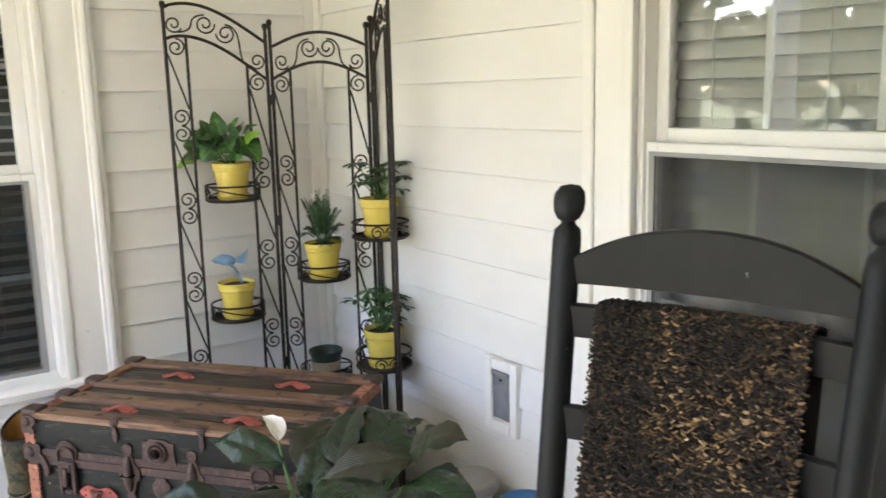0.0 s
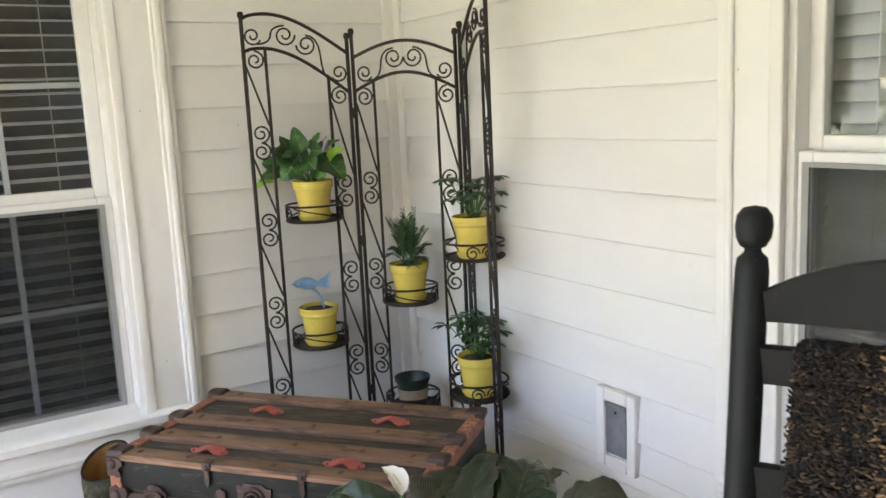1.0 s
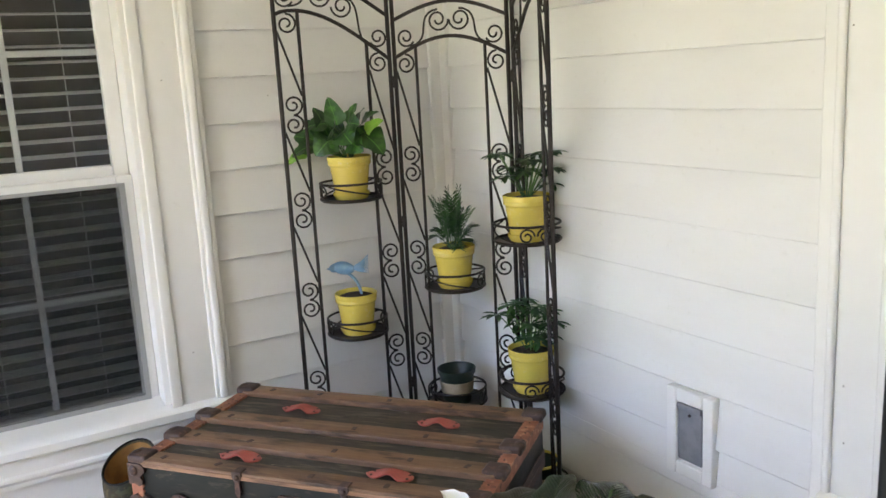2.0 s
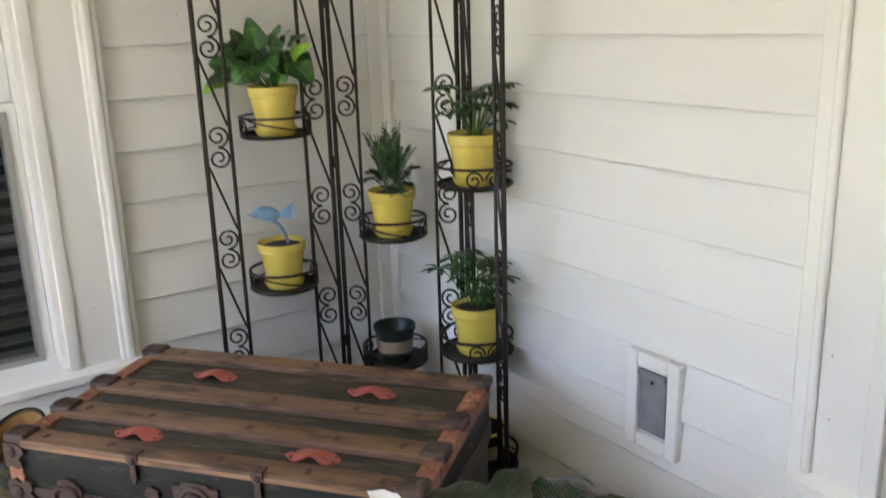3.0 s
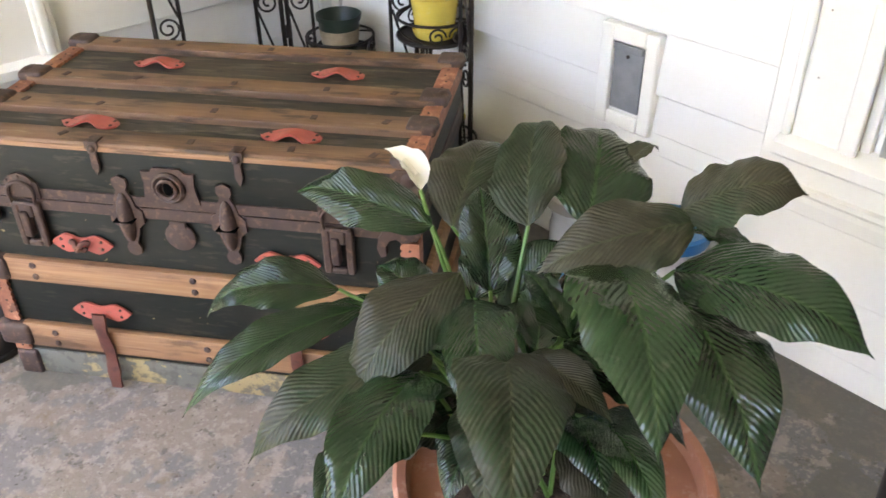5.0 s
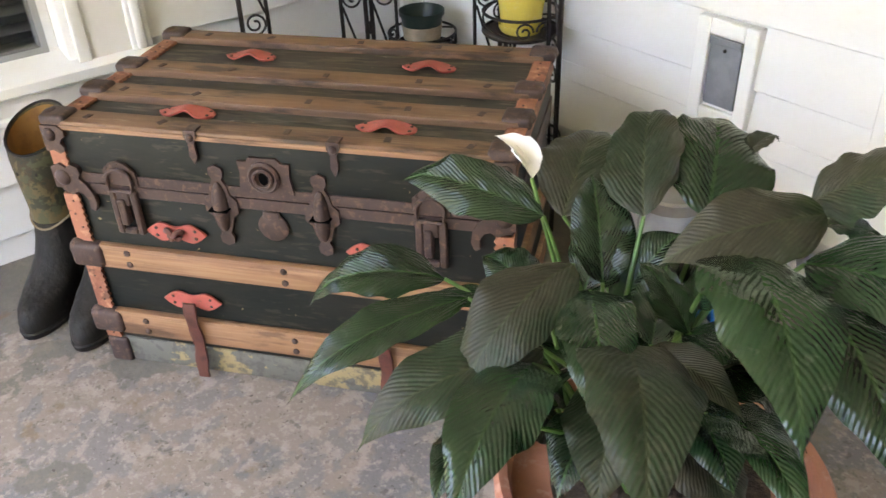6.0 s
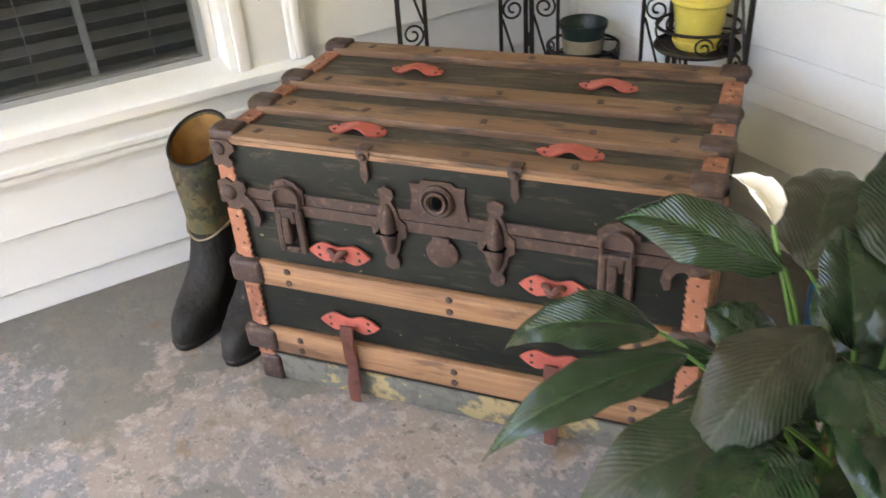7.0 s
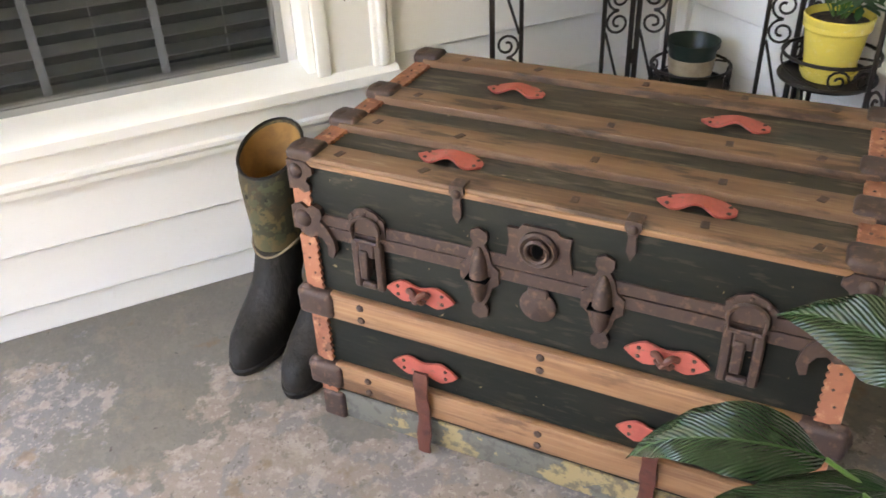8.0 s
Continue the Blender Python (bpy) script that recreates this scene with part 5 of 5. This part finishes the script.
lily_leaf((-0.454, 1.260, 0.540), (-0.380, 1.080, 0.597), 0.067, 0.16, False, 0.20, 5, 0.05)
lily_leaf((-0.690, 1.220, 0.516), (-0.713, 1.100, 0.529), 0.054, 0.14, False, 0.20, -8, 0.05)
lily_leaf((-0.344, 1.470, 0.660), (-0.268, 1.460, 0.650), 0.042, 0.12, False, 0.20, 10, 0.05)
lily_leaf((-0.528, 1.300, 0.583), (-0.428, 1.200, 0.605), 0.053, 0.14, True, 0.15, 10, 0.05)
lily_leaf((-0.559, 1.360, 0.547), (-0.544, 1.400, 0.587), 0.034, 0.08, False, 0.20, 0, 0.00)
lily_leaf((-0.515, 1.370, 0.536), (-0.507, 1.420, 0.627), 0.063, 0.10, False, 0.20, 0, 0.00)
lily_leaf((-0.476, 1.360, 0.567), (-0.541, 1.420, 0.623), 0.052, 0.10, False, 0.20, 0, 0.00)
lily_leaf((-0.688, 1.360, 0.520), (-0.766, 1.280, 0.516), 0.053, 0.14, False, 0.20, -10, 0.05)
# leaves that fill the crown
lily_leaf((-0.600, 1.43, 0.560), (-0.560, 1.50, 0.655), 0.085, 0.08, False, 0.25, 10, 0.0)
lily_leaf((-0.560, 1.42, 0.545), (-0.490, 1.47, 0.640), 0.080, 0.10, False, 0.25, 15, 0.0)
lily_leaf((-0.650, 1.42, 0.545), (-0.735, 1.46, 0.580), 0.075, 0.12, False, 0.2, -20, 0.0)
lily_leaf((-0.590, 1.36, 0.610), (-0.556, 1.185, 0.590), 0.085, 0.14, False, 0.15, 0, 0.05)
lily_leaf((-0.480, 1.40, 0.580), (-0.400, 1.42, 0.640), 0.075, 0.12, False, 0.2, 15, 0.0)
# lower leaves, mostly hidden by the others
rng = random.Random(31)
for k in range(20):
    a = 2 * math.pi * (k * 0.382 + 0.03 * rng.random())
    r0, r1, h = rng.uniform(0.05, 0.10), rng.uniform(0.19, 0.27), rng.uniform(0.40, 0.56)
    cx, cy = -0.535, 1.395
    lily_leaf((cx + r0 * math.cos(a), cy + r0 * math.sin(a), h), (cx + r1 * math.cos(a), cy + r1 * math.sin(a), h - rng.uniform(-0.02, 0.10)), rng.uniform(0.075, 0.11), 0.14, k % 3 == 0, 0.18, 0, 0.08)
# thin bare stalks between the leaves
for k in range(12):
    rng = random.Random(200 + k)
    a = rng.uniform(0, 6.28)
    part("stalk", tube(bmesh.new(), bend((-0.06 + rng.uniform(-0.05, 0.05), 0.02 + rng.uniform(-0.05, 0.05), 0.30), (-0.06 + 0.13 * math.cos(a), 0.03 + 0.11 * math.sin(a), rng.uniform(0.42, 0.56)), (0, 0, 0.03), 6), 0.004, 6, r1=0.0028), STALK if k % 4 else BANDM, lily)
# the white flower
WHITE = mat("white_spathe", (0.84, 0.83, 0.79), 0.45, vary=[(30, (0.80, 0.80, 0.70), 0.5, 0.75, ONE, 0.4)])
o = Vector((LX, LY, 0))
fb, ft = Vector((-0.676, 1.477, 0.684)) - o, Vector((-0.727, 1.508, 0.722)) - o
fst = part("flower_stalk", tube(bmesh.new(), bend((-0.06, 0.02, 0.30), fb, (-0.01, 0.0, 0.02), 12), 0.0038, 6, r1=0.003), STALK, lily, "pale green flower stalk")
part("spathe", blade(fb, ft, 0.046, 0.10, 0.75, 8, 14, "lance", 0.0, 8, 77), WHITE, fst, "white spathe, half open")
part("spadix", tube(bmesh.new(), [fb + (ft - fb) * f + Vector((0, 0.004, 0.010)) for f in (0.12, 0.3, 0.5)], 0.005, 8), WHITE, fst)
part("dry_stalk", tube(bmesh.new(), bend((-0.05, 0.03, 0.30), (-0.165, 0.09, 0.56), (0, 0, 0.0), 8), 0.003, 5), BANDM, lily, "dry brown stalk")


# ---- boots beside the trunk ----
def camo():
    m = mat("camouflage_rubber", (0.046, 0.034, 0.017), 0.65, spec=0.3, vary=[(9, (0.105, 0.08, 0.034), 0.50, 0.54, (1, 1, 0.6), 0.9), (13, (0.028, 0.030, 0.018), 0.54, 0.58, ONE, 0.9), (22, (0.06, 0.062, 0.032), 0.56, 0.6, ONE, 0.8)], bump=(60, 0.2, ONE))
    return m


CAMO = camo()
RUBBER = mat("dusty_black_rubber", (0.0125, 0.011, 0.0095), 0.62, spec=0.22, vary=[(12, (0.022, 0.019, 0.016), 0.42, 0.7, ONE, 0.8), (60, (0.06, 0.053, 0.045), 0.62, 0.78, ONE, 0.25)], bump=(26, 0.8, (1.4, 1.4, 0.35)), depth=0.006)
LINING = mat("tan_boot_lining", (0.26, 0.135, 0.04), 0.85, vary=[(25, (0.18, 0.09, 0.03), 0.45, 0.7, ONE, 0.7)])


def loft(rings, n=28, close=True):
    """Skin over elliptical rings (x, y, z, rx, ry, tilt); the foot points to -y."""
    bm = bmesh.new()
    rows = []
    for x, y, z, rx, ry, tl in rings:
        R = Matrix.Rotation(radians(tl), 3, "X")
        rows.append([bm.verts.new(Vector((x, y, z)) + R @ Vector((rx * math.cos(2 * math.pi * k / n), ry * math.sin(2 * math.pi * k / n), 0))) for k in range(n)])
    for A, B in zip(rows, rows[1:]):
        for k in range(n):
            bm.faces.new((A[k], A[(k + 1) % n], B[(k + 1) % n], B[k]))
    if close:
        bm.faces.new(rows[0][::-1])
        bm.faces.new(rows[-1])
    bmesh.ops.recalc_face_normals(bm, faces=bm.faces)
    return bm


def boot(m, label):
    b = thing("rubber_boot", m, label, "boot", "pair of boots")
    sh = part("shaft", loft([(0, 0.055, 0.195, 0.050, 0.064, 0), (0, 0.058, 0.24, 0.053, 0.066, 0), (0, 0.062, 0.30, 0.060, 0.072, 4), (0, 0.066, 0.36, 0.066, 0.077, 8), (0, 0.070, 0.402, 0.066, 0.082, 24), (0, 0.070, 0.407, 0.063, 0.078, 24), (0, 0.066, 0.36, 0.062, 0.072, 8), (0, 0.06, 0.28, 0.054, 0.064, 0)], close=False), CAMO, b, "camouflage neoprene shaft")
    part("lining", loft([(0, 0.0695, 0.400, 0.0615, 0.0765, 24), (0, 0.066, 0.36, 0.0605, 0.0705, 8), (0, 0.060, 0.26, 0.051, 0.061, 0), (0, 0.055, 0.20, 0.045, 0.055, 0)], close=False), LINING, sh, "tan lining")
    part("rim", tube(bmesh.new(), [(0.065 * math.cos(a), 0.070 + 0.0735 * math.sin(a), 0.4055 + 0.0327 * math.sin(a)) for a in [2 * math.pi * k / 28 for k in range(28)]], 0.0035, 6, closed=True), RUBBER, sh)
    part("foot", loft([(0, -0.038, 0.014, 0.054, 0.134, 0), (0, -0.038, 0.035, 0.057, 0.136, 0), (0, -0.035, 0.062, 0.056, 0.128, 2), (0, -0.022, 0.088, 0.053, 0.110, 8), (0, 0.002, 0.112, 0.051, 0.090, 16), (0, 0.028, 0.136, 0.051, 0.076, 14), (0, 0.046, 0.164, 0.052, 0.069, 8), (0, 0.054, 0.19, 0.0505, 0.066, 2), (0, 0.055, 0.204, 0.052, 0.0665, 0)]), RUBBER, b, "black rubber foot")
    part("sole", loft([(0, -0.038, 0.0, 0.053, 0.133, 0), (0, -0.038, 0.004, 0.057, 0.137, 0), (0, -0.038, 0.015, 0.059, 0.139, 0), (0, -0.038, 0.018, 0.056, 0.136, 0)]), RUBBER, b)
    part("seam", tube(bmesh.new(), [(0.0535 * math.cos(a), 0.056 + 0.068 * math.sin(a), 0.204 + 0.012 * math.cos(2 * a)) for a in [2 * math.pi * k / 30 for k in range(30)]], 0.0028, 5, closed=True), BANDM, b)
    for j in range(3):
        part("label_bar", boxed(-0.026 + 0.018 * j, -0.012 + 0.018 * j, -0.006, -0.003, 0.325, 0.333), RUBBER, sh)
    return b


boot(pose(-1.842, 1.948, 0, 0, 0, 5), "tall camouflage rubber boot standing beside the trunk")
boot(pose(-1.700, 1.935, 0, 0, 0, 4), "matching camouflage rubber boot tucked behind the other")

# ---- black chair with a woven throw ----
CH = pose(0.1555, 1.3213, 0, 0, 0, -21.0)       # middle of the back, at floor level; the seat lies towards -y
chair = thing("ladder_back_chair", CH, "black painted wooden ladder-back chair with ball finials", "chair")
HW = 0.249
for s in (-1, 1):
    post = part("back_post", revolve([(0.019, 0.0), (0.0225, 0.30), (0.0235, 0.6), (0.0245, 1.0), (0.0245, 1.135), (0.022, 1.152), (0.013, 1.160), (0.012, 1.166), (0.019, 1.170), (0.0255, 1.182), (0.0275, 1.198), (0.0255, 1.214), (0.017, 1.225), (0.0, 1.2285)], 24, m=Matrix.Translation((s * HW, 0.028, 0)) @ Matrix(((1, 0, s * 0.032, -s * 0.032 * 1.2), (0, 1, 0.19, -0.19 * 1.2), (0, 0, 1, 0), (0, 0, 0, 1)))), PAINT_BLACK, chair)


def slat_bm(z0, z1, arch, n=20):
    bm = bmesh.new()
    rows = []
    for k in range(n + 1):
        s = -1 + 2 * k / n
        x = s * (HW - 0.012 - 0.032 * (1.2 - z0))
        y = 0.028 + 0.19 * ((z0 + z1) / 2 - 1.2) + 0.026 * (1 - s * s)
        t = z1 + arch * (1 - abs(s) ** 2.2)
        rows.append([bm.verts.new(p) for p in ((x, y - 0.008, z0), (x, y + 0.008, z0), (x, y + 0.009, t - 0.004), (x, y + 0.004, t), (x, y - 0.004, t), (x, y - 0.009, t - 0.004))])
    for A, B in zip(rows, rows[1:]):
        for k in range(6):
            bm.faces.new((A[k], A[(k + 1) % 6], B[(k + 1) % 6], B[k]))
    bm.faces.new(rows[0]), bm.faces.new(rows[-1][::-1])
    bmesh.ops.recalc_face_normals(bm, faces=bm.faces)
    return bm


part("back_slat", slat_bm(1.062, 1.105, 0.062), PAINT_BLACK, chair)
part("back_slat", slat_bm(0.972, 1.030, 0.0), PAINT_BLACK, chair)
part("back_slat", slat_bm(0.80, 0.86, 0.0), PAINT_BLACK, chair)
part("back_slat", slat_bm(0.64, 0.70, 0.0), PAINT_BLACK, chair)
part("seat", boxed(-0.225, 0.225, -0.56, -0.115, 0.40, 0.43, 0.012, 3), PAINT_BLACK, chair)
for s in (-1, 1):
    part("front_leg", revolve([(0.017, 0.0), (0.022, 0.3), (0.022, 0.40)], 18, m=pose(s * 0.212, -0.52, 0)), PAINT_BLACK, chair)
    part("side_rail", tube(bmesh.new(), [(s * 0.212, -0.51, 0.2), (s * 0.217, -0.162, 0.2)], 0.011, 10), PAINT_BLACK, chair)
part("stretcher", tube(bmesh.new(), [(-0.212, -0.52, 0.26), (0.212, -0.52, 0.26)], 0.011, 10), PAINT_BLACK, chair)
part("stretcher", tube(bmesh.new(), [(-0.217, -0.158, 0.22), (0.217, -0.158, 0.22)], 0.011, 10), PAINT_BLACK, chair)

YARN = mat("dark_rag_yarn", (0.030, 0.022, 0.017), 0.85, vary=[(18, (0.012, 0.010, 0.010), 0.45, 0.6, ONE, 0.8), (26, (0.12, 0.075, 0.038), 0.56, 0.62, ONE, 0.8)], rand=0.0, bump=(200, 0.5, ONE))
nt = YARN.node_tree
geo = nt.nodes.new("ShaderNodeNewGeometry")
ramp = nt.nodes.new("ShaderNodeValToRGB")
ramp.color_ramp.interpolation = "CONSTANT"
els = ramp.color_ramp.elements
els.remove(els[1])
els[0].color = (0.016, 0.014, 0.013, 1)
for p, c in ((0.40, (0.045, 0.031, 0.021)), (0.62, (0.095, 0.060, 0.033)), (0.78, (0.19, 0.12, 0.06)), (0.89, (0.34, 0.20, 0.085)), (0.96, (0.46, 0.32, 0.17))):
    els.new(p).color = (*c, 1)
tc = nt.nodes.new("ShaderNodeTexCoord")
cl = nt.nodes.new("ShaderNodeTexNoise")
cl.inputs["Scale"].default_value, cl.inputs["Detail"].default_value = 4.6, 2
mv = nt.nodes.new("ShaderNodeMapping")
mv.inputs["Location"].default_value = (0.21, 0.0, 0.34)
nt.links.new(tc.outputs["Object"], mv.inputs[0])
nt.links.new(mv.outputs[0], cl.inputs["Vector"])
ml = nt.nodes.new("ShaderNodeMapRange")
ml.inputs["From Min"].default_value, ml.inputs["From Max"].default_value = 0.38, 0.66
ml.inputs["To Min"].default_value, ml.inputs["To Max"].default_value = 0.58, 1.12
nt.links.new(cl.outputs[0], ml.inputs[0])
mm = nt.nodes.new("ShaderNodeMath")
mm.operation = "MULTIPLY"
nt.links.new(geo.outputs["Random Per Island"], mm.inputs[0])
nt.links.new(ml.outputs[0], mm.inputs[1])
nt.links.new(mm.outputs[0], ramp.inputs[0])
mixn = nt.nodes.new("ShaderNodeMix")
mixn.data_type = "RGBA"
mixn.inputs["Factor"].default_value = 0.92
bs = nt.nodes["Principled BSDF"]
nt.links.new(bs.inputs["Base Color"].links[0].from_socket, mixn.inputs["A"])
nt.links.new(ramp.outputs[0], mixn.inputs["B"])
nt.links.new(mixn.outputs["Result"], bs.inputs["Base Color"])
throw = thing("woven_throw", CH, "dark woven rag throw with gold flecks draped over the chair back", "throw")


def drape(s, u):
    """Place on the cloth: s across, u from the slat's top down the front (positive) or the back (negative)."""
    z = 1.036 - max(0.0, abs(u) - 0.012)
    over = min(1.0, max(0.0, (0.012 - u) / 0.024))
    y = 0.020 + 0.19 * (z - 1.2) - 0.016 + 0.042 * over
    y -= 0.022 * u if u > 0 else -0.02 * u
    y += 0.026 * (1 - (s / HW) ** 2)
    return Vector((s, y, z))


bm = bmesh.new()
X0, X1 = -0.172, 0.165
rows = []
for u in [-0.42 + 0.02 * k for k in range(20)] + [-0.012, -0.004, 0.004, 0.012] + [0.02 * k for k in range(1, 29)]:
    rows.append([bm.verts.new(drape(X0 + (X1 - X0) * i / 16 + (0.014 if u < 0 else 0), u)) for i in range(17)])
for A, B in zip(rows, rows[1:]):
    for i in range(16):
        bm.faces.new((A[i], A[i + 1], B[i + 1], B[i]))
r = bmesh.ops.solidify(bm, geom=bm.faces[:], thickness=0.006)
BACKING = mat("dark_woven_backing", (0.018, 0.014, 0.012), 0.9, bump=(160, 0.6, (0.3, 1, 1)))
part("cloth", bm, BACKING, throw)
rng = random.Random(21)
verts, faces = [], []
for side, depth in ((1, 0.54), (-1, 0.40)):
    u = -0.012 if side > 0 else 0.014
    while u < depth:
        x = X0 - rng.uniform(0, 0.006)
        while x < X1:
            ln = rng.uniform(0.005, 0.013)
            if rng.random() < 0.97:
                c = drape(x + ln / 2, side * u)
                out = -side * rng.uniform(0.001, 0.007)
                w, h = ln / 2, rng.uniform(0.0019, 0.0033)
                tw = rng.uniform(-0.0035, 0.0035)
                base = len(verts)
                for dx, k in ((-w, -1), (-w * 0.45, -0.4), (w * 0.45, 0.4), (w, 1)):
                    th = h if abs(k) < 0.5 else h * 0.45
                    yo = -side * 0.003 + (out if abs(k) < 0.5 else 0)
                    verts += [(c.x + dx, c.y + yo - side * th, c.z + tw * k), (c.x + dx, c.y + yo, c.z + th + tw * k), (c.x + dx, c.y + yo + side * th, c.z + tw * k), (c.x + dx, c.y + yo, c.z - th + tw * k)]
                for j in range(3):
                    for q in range(4):
                        a, b_ = base + 4 * j + q, base + 4 * j + (q + 1) % 4
                        faces.append((a, b_, b_ + 4, a + 4))
                faces += [(base + 3, base + 2, base + 1, base), (base + 12, base + 13, base + 14, base + 15)]
            x += ln * 0.9
        u += rng.uniform(0.0046, 0.0058)
me = bpy.data.meshes.new("woven_pile")
me.from_pydata(verts, [], faces)
pile = part("woven_pile", smooth_mesh(me, 60), YARN, throw)
pile["kind"] = "stuff"

# ---- pet water dispenser by the wall ----
BLUEP = mat("bright_blue_plastic", (0.012, 0.13, 0.33), 0.35, vary=[(15, (0.02, 0.17, 0.40), 0.45, 0.7, ONE, 0.6)])
CLEAR = mat("cloudy_plastic", (0.55, 0.56, 0.57), 0.25, vary=[(12, (0.42, 0.42, 0.45), 0.45, 0.7, ONE, 0.7)])
wd = thing("water_dispenser", pose(-0.283, 2.128, 0, 0, 0, 0), "blue plastic pet water dispenser with a cloudy tank", "water dispenser")
part("base", box(boxed(-0.085, 0.085, -0.23, 0.07, 0.0, 0.03, 0.012, 3), -0.085, 0.085, -0.08, 0.07, 0.03, 0.075, 0.012, 3), BLUEP, wd)
part("dish", revolve([(0.06, 0.028), (0.075, 0.06), (0.082, 0.062), (0.082, 0.055), (0.068, 0.02)], 28, m=pose(0, -0.155, 0)), BLUEP, wd)
part("tank", revolve([(0.05, 0.07), (0.066, 0.085), (0.068, 0.18), (0.064, 0.20), (0.064, 0.205), (0.068, 0.225), (0.066, 0.245)], 28), CLEAR, wd)
wlid = part("lid", revolve([(0.074, 0.236), (0.082, 0.24), (0.083, 0.266), (0.078, 0.272), (0.0, 0.270)], 32), BLUEP, wd, "blue plastic lid")
wd2 = copy_thing(wd, pose(-0.470, 2.245, 0, 0, 0, 0))
wd2["label"] = "blue based pet feeder with a cloudy grey hopper"
GREYLID = mat("grey_plastic_lid", (0.30, 0.28, 0.26), 0.4, vary=[(14, (0.24, 0.22, 0.2), 0.45, 0.7, ONE, 0.6)])
for ch in wd2.children:
    if ch.name.startswith("lid"):
        ch.data = ch.data.copy()
        ch.data.materials[0] = GREYLID
        ch["label"] = "grey plastic lid"
